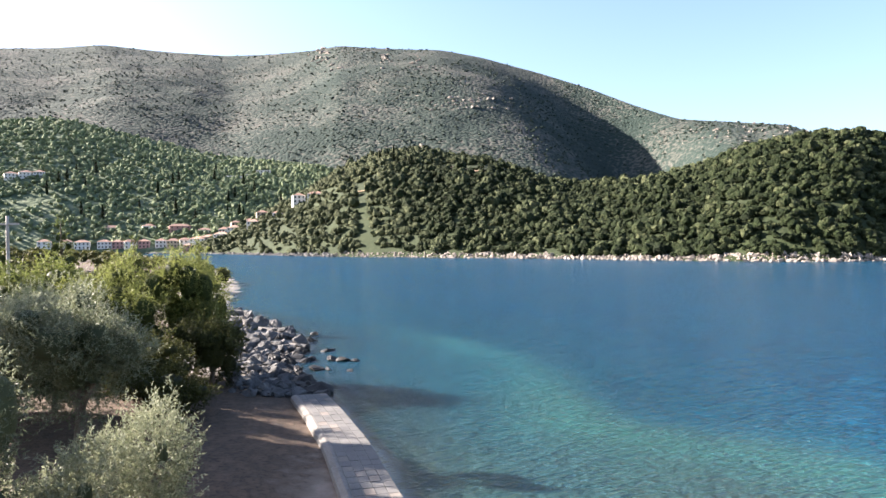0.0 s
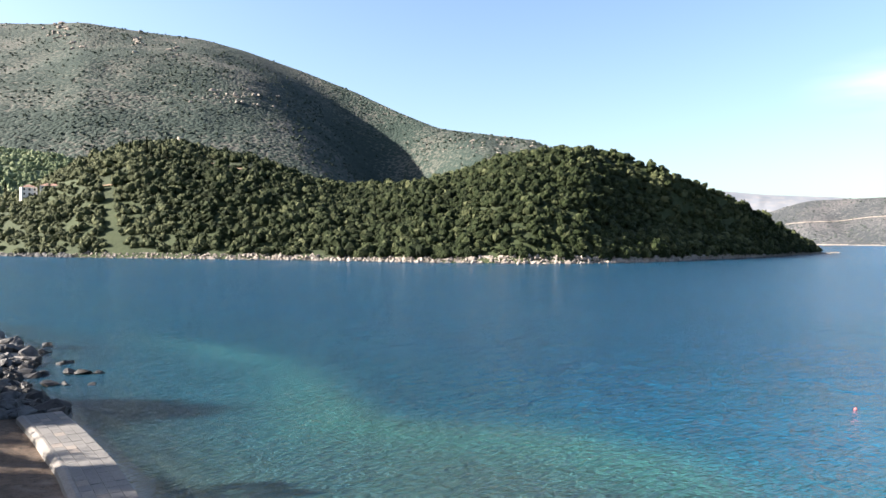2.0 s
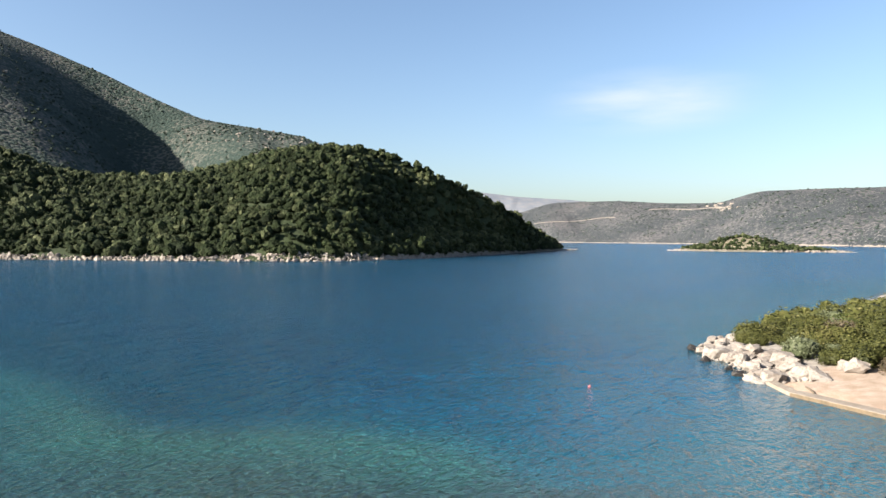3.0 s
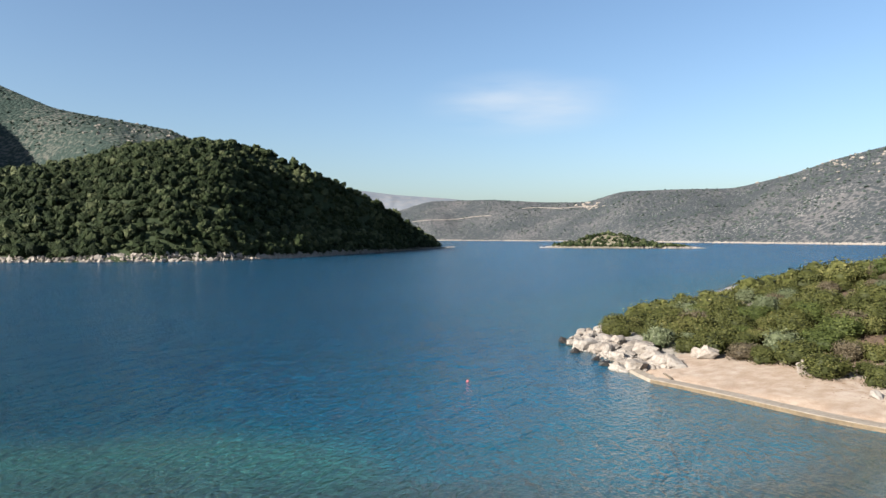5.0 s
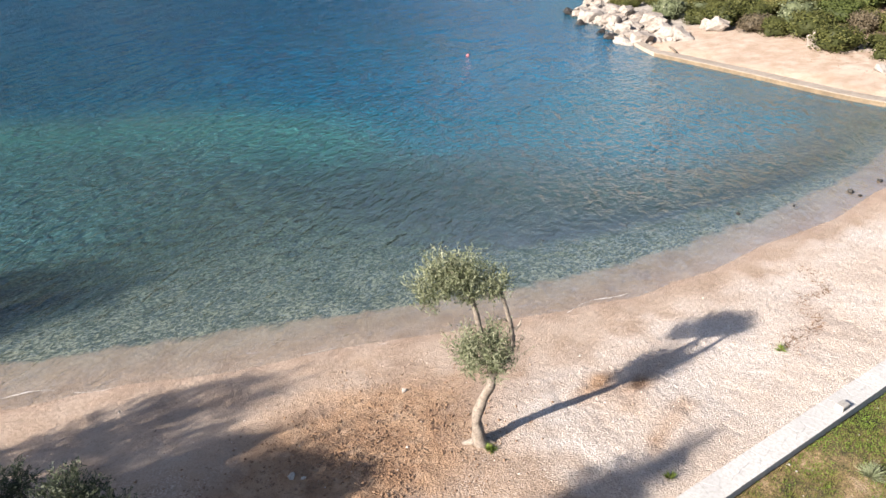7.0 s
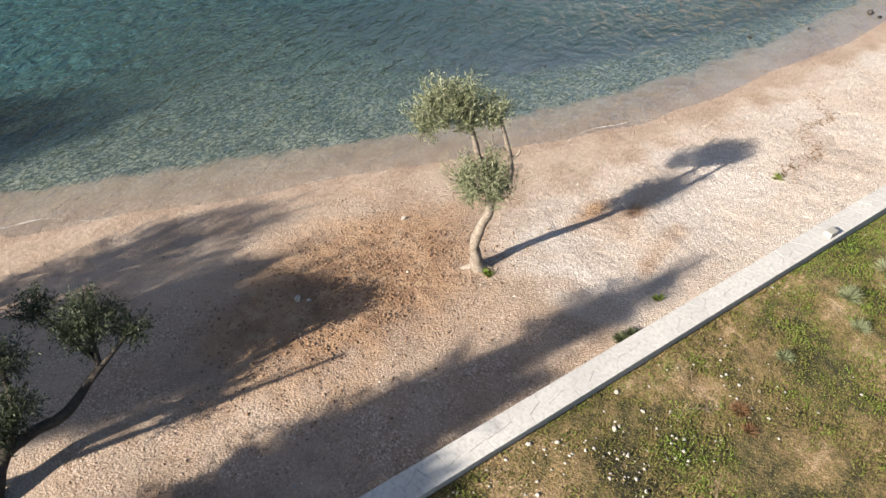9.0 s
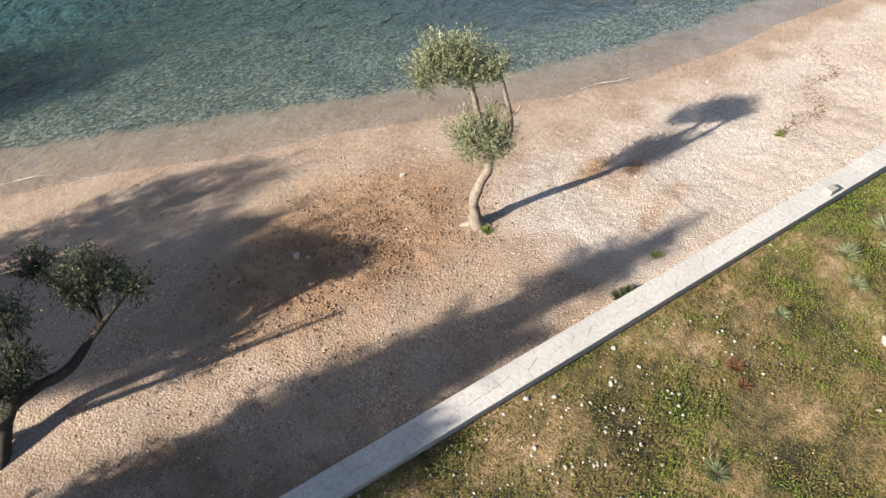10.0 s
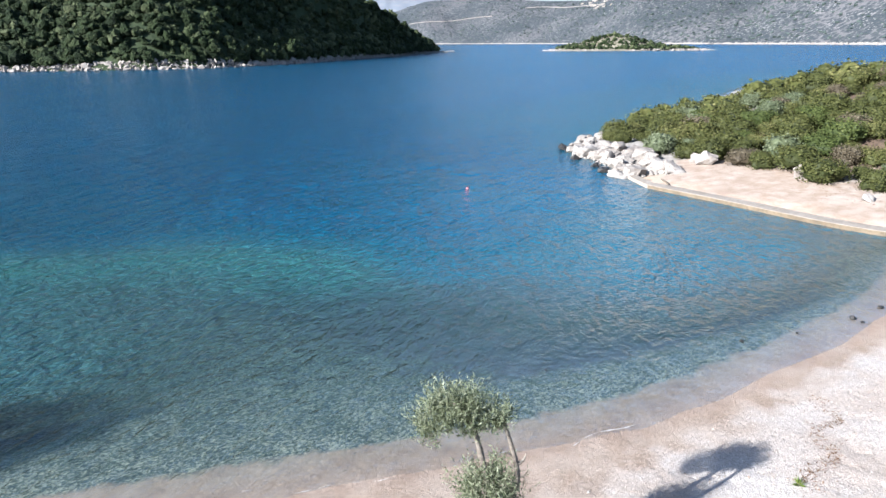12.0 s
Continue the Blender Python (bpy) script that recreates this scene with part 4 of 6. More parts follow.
EARTH = two_scale("bare_earth_bank", (0.22, 0.14, 0.085), (0.29, 0.20, 0.13), (0.15, 0.10, 0.065), 0.2, 2, 0.95, 0.1)
ribbon("far_road", FAR, 45.5, 52.0, 1.25, 1.75, 9, SHORE_ROCK, "pale road cut across the far hills", 1.5)
ribbon("far_road", FAR, 54.6, 60.5, 2.35, 2.45, 10, SHORE_ROCK, "pale road cut across the far hills", 1.5)
ribbon("earth_bank", HEAD, 0.4, 4.6, 5.95, 5.35, 5, EARTH, "bare brown earth bank below the hilltop", 0.8)
ribbon("hill_track", HEAD, -7.2, -3.4, 3.9, 4.15, 3, EARTH, "bare earth track across the wooded slope", 0.8)


def outcrops():
    rng = np.random.RandomState(29)
    P, S = [], []
    for hill, az, el, n, spread_az, spread_el, size in ((MOUNT, -9.6, 14.7, 34, 0.5, 0.5, 7), (MOUNT, -4.7, 14.8, 16, 0.3, 0.4, 6), (MOUNT, -1.8, 14.2, 12, 0.3, 0.5, 5), (MOUNT, 1.9, 11.3, 40, 1.6, 0.35, 5),
                                                        (MOUNT, 24.4, 8.0, 60, 3.2, 0.45, 3.5), (FAR, 60.0, 2.45, 26, 0.45, 0.25, 6), (FAR, 78.5, 5.2, 50, 2.2, 0.5, 4), (HEAD, 27.5, 6.6, 34, 4, 0.5, 1.3)):
        for _ in range(n):
            p = hill.find(az + rng.normal(0, spread_az), el + rng.normal(0, spread_el))
            P.append(p), S.append(size * rng.uniform(0.5, 1.2))
    rock_field("hill_outcrops", np.array(P), np.array(S), rng.uniform(0.5, 0.9, len(P)), SHORE_ROCK, 30, "pale limestone outcrops on the hillsides")


outcrops()


# ---- trees ----
def tube(bm, path, sides=9, twist=0.0):
    """A tapered, slightly knotted limb through (x, y, z, radius)."""
    pts = [Vector(p[:3]) for p in path]
    fine = []
    for i in range(len(path) - 1):
        p0, p1, p2, p3 = pts[max(i - 1, 0)], pts[i], pts[i + 1], pts[min(i + 2, len(pts) - 1)]
        for k in range(4):
            t = k / 4
            q = 0.5 * (2 * p1 + (p2 - p0) * t + (2 * p0 - 5 * p1 + 4 * p2 - p3) * t * t + (3 * p1 - p0 - 3 * p2 + p3) * t ** 3)
            fine.append((q, path[i][3] * (1 - t) + path[i + 1][3] * t))
    fine.append((pts[-1], path[-1][3]))
    rings = []
    for i, (q, r) in enumerate(fine):
        d = (fine[min(i + 1, len(fine) - 1)][0] - fine[max(i - 1, 0)][0]).normalized()
        a = d.cross(Vector((0.3, 1, 0.2))).normalized()
        b = d.cross(a)
        ring = []
        for k in range(sides):
            th = 2 * math.pi * k / sides + twist * i
            rr = r * (1 + 0.28 * noise.noise(Vector((math.cos(th) * 1.5, math.sin(th) * 1.5, i * 0.45 + q.x))))
            ring.append(bm.verts.new(q + (a * math.cos(th) + b * math.sin(th)) * rr))
        rings.append(ring)
    for r0, r1 in zip(rings, rings[1:]):
        for k in range(sides):
            bm.faces.new((r0[k], r0[(k + 1) % sides], r1[(k + 1) % sides], r1[k]))
    bm.faces.new(rings[-1])
    bm.faces.new(rings[0][::-1])


def sprays(rng, centre, radii, count, leaf, per=12, spray=0.24, upward=0.5, hollow=0.55, aspect=0.24):
    """Leafy sprays over and inside an ellipsoid: leaves alternate along short twigs that point outwards."""
    d = unit(rng.normal(size=(count, 3)))
    bumps = 1 + 0.22 * np.sin(d[:, 0] * 5.1 + centre[0]) * np.sin(d[:, 1] * 4.3 + 1.7) + 0.15 * np.sin(d[:, 2] * 6.7 + centre[1])
    r = (hollow + (1 - hollow) * rng.uniform(0, 1, count) ** 0.6) * bumps
    root = np.asarray(centre) + d * np.asarray(radii) * r[:, None]
    way = unit(d + (0, 0, upward) + 0.55 * rng.normal(size=(count, 3)))
    along = np.linspace(-0.35, 0.65, per)
    p = root[:, None] + way[:, None] * (along * spray)[None, :, None]
    ax = unit(way[:, None] * 0.75 + 0.75 * rng.normal(size=(count, per, 3)))
    sd = unit(np.cross(ax, rng.normal(size=(count, per, 3))))
    n = count * per
    L = leaf * rng.uniform(0.7, 1.25, n)
    v, f = cards((p + ax * leaf * 0.4).reshape(-1, 3), ax.reshape(-1, 3), sd.reshape(-1, 3), L, L * aspect)
    # outer and upper leaves paler: the light on a crown put into tone
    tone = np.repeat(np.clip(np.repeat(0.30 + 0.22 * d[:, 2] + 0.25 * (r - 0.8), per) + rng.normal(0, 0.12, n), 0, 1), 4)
    return v, f, tone


def plant(name, base, limbs, crowns, leafmat, leaf, label, category, seed, group="", aspect=0.24, spray=0.24, upward=0.5, tint=0.0, hollow=0.55, bark=None, core=0.42):
    """A tree or bush: limbs are tubes, crowns are (centre, radii, sprays); all given in the world."""
    rng = np.random.RandomState(seed)
    root = new(name)
    root.location = base
    b = np.asarray(base, float)
    for i, path in enumerate(limbs):
        bm = bmesh.new()
        tube(bm, [(p[0] - b[0], p[1] - b[1], p[2] - b[2], p[3]) for p in path])
        part("trunk" if i == 0 else "limb", bm, bark or BARK, root, smooth=True)
    for centre, radii, count in crowns:
        v, f, tone = sprays(rng, np.asarray(centre) - b, radii, count, leaf, spray=spray, upward=upward, hollow=hollow, aspect=aspect)
        # solid heart of the crown, its inner shade painted as a near-black tone
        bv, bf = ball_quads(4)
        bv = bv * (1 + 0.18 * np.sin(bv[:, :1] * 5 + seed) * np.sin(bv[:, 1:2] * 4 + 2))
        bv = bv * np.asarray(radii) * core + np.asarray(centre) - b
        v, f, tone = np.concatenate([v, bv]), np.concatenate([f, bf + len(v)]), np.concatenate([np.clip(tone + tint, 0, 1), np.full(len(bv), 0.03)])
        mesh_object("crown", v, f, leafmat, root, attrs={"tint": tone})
    return tagged(root, label, category, group)


def ground_at(x, y):
    return float(ground_height(np.array([float(x)]), np.array([float(y)]))[0])


DARK = ((-0.61, 7.20, 0.62), (-0.14, 7.50, 1.10), (0.23, 7.40, 1.30), (0.67, 7.22, 1.45), (1.10, 7.33, 1.60), (1.33, 7.40, 1.75), (1.48, 7.77, 2.15), (1.14, 8.47, 2.20), (1.89, 7.35, 2.00), (0.23, 7.40, 1.80), (0.43, 7.93, 2.20), (-0.10, 7.25, 1.70))      # a bent trunk, its limbs and the hearts of its crowns


def hero_olive():
    x, y = 7.23, 5.64
    g = ground_at(x, y)
    plant("olive_tree", (x, y, g),
          [[(x, y, g - 0.1, 0.17), (7.20, 5.67, g + 0.25, 0.105), (7.18, 5.70, 0.97, 0.088), (7.22, 5.66, 1.30, 0.092), (7.28, 5.58, 1.55, 0.076), (7.33, 5.52, 1.80, 0.072), (7.30, 5.56, 2.2, 0.06)],
           [(7.30, 5.56, 2.1, 0.06), (7.19, 5.70, 2.85, 0.05), (7.14, 5.76, 3.20, 0.045), (7.06, 5.85, 3.56, 0.035), (6.9, 6.05, 3.85, 0.02)],
           [(7.32, 5.53, 1.9, 0.06), (7.50, 5.30, 2.45, 0.05), (7.51, 5.30, 2.82, 0.042), (7.43, 5.39, 3.27, 0.036), (7.36, 5.48, 3.65, 0.022)],
           [(7.51, 5.30, 2.82, 0.03), (7.58, 5.22, 2.90, 0.022), (7.62, 5.20, 3.0, 0.010)], [(7.50, 5.31, 2.95, 0.026), (7.43, 5.36, 3.0, 0.016), (7.38, 5.38, 3.08, 0.008)],
           [(7.20, 5.67, g + 0.06, 0.09), (7.08, 5.80, g + 0.0, 0.05), (7.0, 5.9, g - 0.06, 0.03)],
           [(7.25, 5.62, g + 0.06, 0.09), (7.36, 5.50, g + 0.0, 0.05), (7.42, 5.4, g - 0.06, 0.03)]],
          [((7.26, 5.60, 2.36), (0.42, 0.42, 0.40), 300), ((7.47, 5.38, 2.25), (0.24, 0.24, 0.24), 90), ((7.02, 5.86, 2.52), (0.24, 0.24, 0.26), 100), ((7.30, 5.52, 2.72), (0.24, 0.24, 0.22), 80), ((7.15, 5.75, 2.1), (0.22, 0.22, 0.20), 60),
           ((6.97, 6.0, 3.66), (0.32, 0.32, 0.28), 260), ((6.70, 6.33, 3.48), (0.27, 0.27, 0.22), 150), ((6.80, 6.2, 3.82), (0.22, 0.22, 0.24), 110), ((7.30, 5.57, 3.62), (0.23, 0.23, 0.21), 150), ((7.06, 5.84, 3.88), (0.20, 0.20, 0.22), 90), ((7.12, 5.78, 3.48), (0.22, 0.22, 0.18), 70)],
          OLIVE_LEAF, 0.066, "young forked olive tree standing on the pebble beach", "tree", 201, tint=0.28, core=0.15, hollow=0.2, upward=1.6, spray=0.36, bark=PALE_BARK)


def shaded_olive():
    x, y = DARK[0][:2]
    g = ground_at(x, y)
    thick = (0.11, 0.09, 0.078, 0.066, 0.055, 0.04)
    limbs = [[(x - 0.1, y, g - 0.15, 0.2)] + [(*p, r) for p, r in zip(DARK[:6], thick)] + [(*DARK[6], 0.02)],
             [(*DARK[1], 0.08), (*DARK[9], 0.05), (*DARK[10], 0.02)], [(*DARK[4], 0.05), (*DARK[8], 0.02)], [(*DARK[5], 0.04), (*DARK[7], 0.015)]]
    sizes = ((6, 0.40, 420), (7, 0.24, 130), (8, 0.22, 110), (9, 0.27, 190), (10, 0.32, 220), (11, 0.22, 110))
    plant("olive_tree", (x, y, g), limbs, [(DARK[k], (r, r, r * 0.85), n) for k, r, n in sizes], SHADE_LEAF, 0.065, "olive tree with a bent trunk on the beach, coloured dark for the shade", "tree", 207, tint=0.0, bark=SHADE_BARK, core=0.3, hollow=0.3)


def round_tree(name, x, y, top, radius, label, seed, leafmat=OLIVE_LEAF, leaf=0.12, count=700, lobes=7, low=0.35, tint=0.0, group="", spray=0.4, upward=0.4, aspect=0.24, trunk=0.16, category="tree", core=0.5):
    """A broad tree: a forked trunk and a crown of several lobes down to a share of its height."""
    rng = np.random.RandomState(seed)
    g = ground_at(x, y)
    h = top - g
    zc = g + h * (low + (1 - low) * 0.5)
    crowns = [((x, y, zc), (radius * 0.72, radius * 0.72, h * (1 - low) * 0.5), count // 3)]
    limbs = [[(x, y, g - 0.2, trunk), (x + 0.1, y, g + h * 0.18, trunk * 0.8), (x + rng.uniform(-0.3, 0.3), y + rng.uniform(-0.3, 0.3), g + h * 0.45, trunk * 0.6), (x, y, zc, trunk * 0.3)]]
    for k in range(lobes):
        a = 2 * math.pi * (k + rng.uniform(0, 0.6)) / lobes
        rr = radius * rng.uniform(0.45, 0.68)
        c = (x + rr * math.cos(a), y + rr * math.sin(a), zc + h * (1 - low) * rng.uniform(-0.28, 0.34))
        crowns.append((c, (radius * rng.uniform(0.34, 0.5), radius * rng.uniform(0.34, 0.5), h * (1 - low) * rng.uniform(0.18, 0.28)), int(count * 0.66 / lobes) + 1))
        if k < 4:
            limbs.append([(x + 0.05, y, g + h * 0.22, trunk * 0.6), ((x + c[0]) / 2, (y + c[1]) / 2, (g + h * 0.3 + c[2]) / 2, trunk * 0.42), (*c, trunk * 0.15)])
    return plant(name, (x, y, g), limbs, crowns, leafmat, leaf, label, category, seed, group, aspect, spray, upward, tint, 0.5, core=core)


def conifer(name, x, y, top, radius, label, seed, count=900, tint=0.0, low=0.12, leaf=0.22, trunk=0.2, power=1.0, core=0.42):
    """A pine: a straight trunk with whorls of sprays that shorten towards the tip."""
    rng = np.random.RandomState(seed)
    g = ground_at(x, y)
    h = top - g
    limbs = [[(x, y, g - 0.2, trunk), (x + 0.1, y, g + h * 0.4, trunk * 0.7), (x, y, g + h * 0.98, 0.03)]]
    crowns = []
    tiers = 9
    for k in range(tiers):
        t = (k + 0.5) / tiers
        z = g + h * (low + (1 - low) * t)
        r = radius * (1 - t) ** power + 0.14
        m = 4 if k < tiers - 2 else 2
        for j in range(m):
            a = 2 * math.pi * (j + rng.uniform(0, 0.8)) / m + k
            q = r * rng.uniform(0.4, 0.62)
            c = (x + q * math.cos(a), y + q * math.sin(a), z + rng.uniform(-0.2, 0.2))
            crowns.append((c, (r * 0.5, r * 0.5, h * (1 - low) / tiers * 0.62), max(6, int(count * (r / radius) / (tiers * 2.4)))))
            if r > 0.5 and j < 2:
                limbs.append([(x, y, z - 0.2, trunk * 0.3), (*c, 0.02)])
    return plant(name, (x, y, g), limbs, crowns, PINE_LEAF, leaf, label, "tree", seed, "", 0.2, 0.45, 0.35, tint, 0.3, core=core)


def shore_trees():
    hero_olive()
    shaded_olive()
    # raised tint puts the sun and haze on these crowns into leaf tone
    grey = "silvery olive tree with a full crown"
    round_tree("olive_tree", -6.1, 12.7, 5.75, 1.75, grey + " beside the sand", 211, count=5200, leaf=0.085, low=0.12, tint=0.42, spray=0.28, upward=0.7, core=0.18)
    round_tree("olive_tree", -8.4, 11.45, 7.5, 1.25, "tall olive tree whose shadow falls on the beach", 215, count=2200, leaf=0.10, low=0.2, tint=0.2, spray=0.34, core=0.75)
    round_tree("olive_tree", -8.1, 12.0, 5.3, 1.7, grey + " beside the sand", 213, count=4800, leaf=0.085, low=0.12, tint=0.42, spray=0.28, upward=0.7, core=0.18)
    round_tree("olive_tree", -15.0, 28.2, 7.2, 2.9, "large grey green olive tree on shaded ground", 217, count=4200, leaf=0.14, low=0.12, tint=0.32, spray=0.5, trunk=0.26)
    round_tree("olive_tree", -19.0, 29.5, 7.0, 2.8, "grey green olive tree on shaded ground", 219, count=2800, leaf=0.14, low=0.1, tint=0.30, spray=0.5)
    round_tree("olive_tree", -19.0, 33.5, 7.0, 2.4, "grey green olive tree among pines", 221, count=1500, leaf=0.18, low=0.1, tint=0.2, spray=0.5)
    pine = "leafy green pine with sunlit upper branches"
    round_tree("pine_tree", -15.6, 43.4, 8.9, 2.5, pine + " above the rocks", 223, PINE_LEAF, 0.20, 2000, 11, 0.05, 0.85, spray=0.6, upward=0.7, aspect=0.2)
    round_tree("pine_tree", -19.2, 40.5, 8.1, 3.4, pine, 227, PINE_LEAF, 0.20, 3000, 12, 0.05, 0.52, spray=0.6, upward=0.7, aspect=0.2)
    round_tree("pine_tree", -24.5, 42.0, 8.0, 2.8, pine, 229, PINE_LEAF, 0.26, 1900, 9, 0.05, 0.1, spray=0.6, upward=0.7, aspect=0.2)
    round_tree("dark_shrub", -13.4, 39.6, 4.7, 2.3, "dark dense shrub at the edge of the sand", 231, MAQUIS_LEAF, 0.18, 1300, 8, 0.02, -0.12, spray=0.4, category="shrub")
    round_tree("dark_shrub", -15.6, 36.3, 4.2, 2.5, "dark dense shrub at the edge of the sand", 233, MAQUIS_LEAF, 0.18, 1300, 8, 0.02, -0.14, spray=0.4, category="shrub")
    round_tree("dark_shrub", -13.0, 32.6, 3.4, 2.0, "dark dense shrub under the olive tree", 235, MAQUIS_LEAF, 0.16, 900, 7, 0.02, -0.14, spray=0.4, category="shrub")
    dark = "tall dark pine on the shaded slope"
    conifer("pine_tree", -37.0, 56.0, 12.4, 4.2, dark, 237, 900)
    conifer("pine_tree", -31.5, 57.0, 11.0, 3.4, dark, 239, 800)
    conifer("pine_tree", -29.5, 66.0, 9.6, 2.8, dark, 241, 900, 0.2)
    conifer("pine_tree", -24.0, 68.0, 9.0, 2.4, "slender light green pine near the shore", 243, 700, 0.3)
    conifer("pine_tree", -26.4, 33.0, 15.0, 2.7, "tall pine whose shadow crosses the quay", 253, 1500, power=0.4, core=0.85)
    conifer("pine_tree", -28.5, 29.2, 15.0, 3.0, "tall pine whose shadow crosses the quay", 259, 1500, power=0.4, core=0.85)
    conifer("pine_tree", -29.0, 40.5, 9.8, 3.2, "tall pine whose shadow crosses the quay", 255, 800)
    # trees whose shadows lie on the beach and on the shallow water
    round_tree("pine_tree", -23.5, 24.75, 14.2, 2.0, "tall pine whose shadow reaches the water", 245, PINE_LEAF, 0.34, 1700, 9, 0.6, 0.1, spray=0.6, aspect=0.2, core=0.75)
    round_tree("pine_tree", -12.6, 11.95, 9.0, 1.05, "tall spreading pine shading the near beach", 257, PINE_LEAF, 0.22, 1200, 8, 0.74, 0.0, spray=0.5, aspect=0.2, core=0.7)
    conifer("pine_tree", -7.2, 7.05, 9.0, 1.3, "slim pine whose shadow lies along the low wall", 247, 2200, power=0.7, low=0.05, core=0.62)
    conifer("pine_tree", -8.6, 6.25, 7.2, 1.45, "bushy pine whose shadow lies across the low wall", 249, 2200, power=0.6, low=0.02, core=0.62)


shore_trees()


def leaning_trunk():
    root = new("leaning_trunk")
    root.location = (-3.5, 8.95, ground_at(-3.5, 8.95))
    g = root.location.z
    bm = bmesh.new()
    tube(bm, [(0, 0, -0.2, 0.075), (0.2, -0.55, 1.6 - g, 0.06), (0.44, -1.27, 4.3 - g, 0.035)], 8)
    part("trunk", bm, BARK, root, smooth=True)
    bm = bmesh.new()
    tube(bm, [(0.36, -1.0, 3.3 - g, 0.03), (0.6, -1.1, 3.7 - g, 0.02), (0.7, -1.2, 4.1 - g, 0.01)], 6)
    part("branch", bm, BARK, root, smooth=True)
    tagged(root, "thin bare leaning trunk whose shadow crosses the sand", "tree")


leaning_trunk()


def hinterland():
    """Woods behind the near trees, down to the bay."""
    rng = np.random.RandomState(251)
    n = 900
    x, y = rng.uniform(-190, -22, n), rng.uniform(48, 330, n)
    d = inland(x, y)
    keep = (d > 3) & ((x < -24 - 0.16 * y) | (y > 72))
    z = ground_height(x, y)
    temp = [crown_template(np.random.RandomState(170 + k), 90, 0.3, 5, 0.75, 1) for k in range(5)]
    woods("shore_woods", np.stack([x, y, z - 0.4], 1)[keep], rng.uniform(1.6, 3.0, n)[keep], rng.uniform(0.8, 1.2, n)[keep], temp, MAQUIS_LEAF, 252, np.clip(rng.normal(0.12, 0.08, n), 0, 1)[keep],
          "dark pines and scrub along the near shore", "trees")


hinterland()


# ---- the scrub point across the small bay ----
def point_shrubs():
    rng = np.random.RandomState(261)
    protos = []
    for k in range(6):
        root = new("maquis_shrub")
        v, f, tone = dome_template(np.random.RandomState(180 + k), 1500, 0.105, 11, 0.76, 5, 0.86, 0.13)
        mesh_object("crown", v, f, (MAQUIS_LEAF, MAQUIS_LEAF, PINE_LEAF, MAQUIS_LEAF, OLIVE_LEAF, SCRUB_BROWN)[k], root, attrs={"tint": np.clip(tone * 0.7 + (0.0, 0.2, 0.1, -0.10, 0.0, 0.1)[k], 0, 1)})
        bm = bmesh.new()
        tube(bm, [(0, 0, -0.15, 0.06), (0.05, 0.02, 0.3, 0.045), (0.0, 0.1, 0.7, 0.02)], 6)
        part("stem", bm, BARK, root, smooth=True)
        tagged(root, ("dense green maquis shrub on the sandy slope", "round olive green maquis shrub", "yellowish green maquis shrub", "dark green maquis shrub", "pale grey green maquis shrub", "brownish twiggy maquis shrub")[k], "shrub", "shrubs on the point")
        protos.append(root)
    x, y = rng.uniform(43, 125, 5200), rng.uniform(-14, 37, 5200)
    line = np.interp(y, (-14, 5, 8.9, 13.3, 17, 19.5, 24, 30, 36), (38.5, 42.0, 44.2, 46.0, 47.4, 47.9, 49.8, 54.5, 74))
    d = inland(x, y)
    ok = (x > line + 0.8) & (d > 1.3) & (x < 90 + 0.8 * (36 - y))
    x, y = x[ok], y[ok]
    chosen = []
    for i in range(len(x)):
        gap = 1.3 if x[i] < 75 else 2.2
        if all((x[i] - a) ** 2 + (y[i] - b) ** 2 > gap ** 2 for a, b in chosen):
            chosen.append((x[i], y[i]))
    chosen.sort(key=lambda p: math.hypot(*p))
    placed = set()
    for px, py in chosen[:285]:
        s = 0.75 + 1.0 * rng.rand() ** 1.3
        g = ground_at(px, py)
        m = Matrix.Translation((px, py, g - 0.1)) @ Matrix.Rotation(rng.uniform(0, 6.28), 4, "Z")
        k = rng.choice(6, p=(0.22, 0.24, 0.18, 0.16, 0.12, 0.08))
        ob = protos[k]
        if k not in placed:
            placed.add(k)
            ob.matrix_basis = m @ Matrix.Diagonal((s, s, s * rng.uniform(0.8, 1.1), 1))
        else:
            ob = copy_thing(ob, m)
            ob.scale = (s, s, s * rng.uniform(0.8, 1.1))
    rest = np.array(chosen[285:])
    if len(rest):
        n = len(rest)
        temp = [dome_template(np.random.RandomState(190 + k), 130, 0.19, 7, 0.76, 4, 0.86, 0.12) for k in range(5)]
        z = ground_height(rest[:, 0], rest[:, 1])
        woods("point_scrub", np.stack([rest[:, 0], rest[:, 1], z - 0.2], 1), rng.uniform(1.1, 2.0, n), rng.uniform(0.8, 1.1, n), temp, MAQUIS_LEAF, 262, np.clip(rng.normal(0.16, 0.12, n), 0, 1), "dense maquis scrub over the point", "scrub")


point_shrubs()


def boulders(name, label, material, spots, seed, group, category="rock", squash=(0.5, 0.85), detail=2):
    """Single rocks from (x, y, size), sunk a little into what they lie on."""
    rng = np.random.RandomState(seed)
    meshes = [rock_mesh(name, seed + k, detail, 0.4) for k in range(6)]
    for me in meshes:
        me.materials.append(material)
    for x, y, s in spots:
        ob = new(name, meshes[rng.randint(6)])
        q = rng.uniform(*squash)
        ob.location = (x, y, max(ground_at(x, y), -0.3 * s * q) + s * q * 0.35)
        ob.rotation_euler = (rng.uniform(-0.3, 0.3), rng.uniform(-0.3, 0.3), rng.uniform(0, 6.28))
        ob.scale = (s * rng.uniform(0.75, 1.25), s * rng.uniform(0.75, 1.25), s * q)
        tagged(ob, label, category, group)


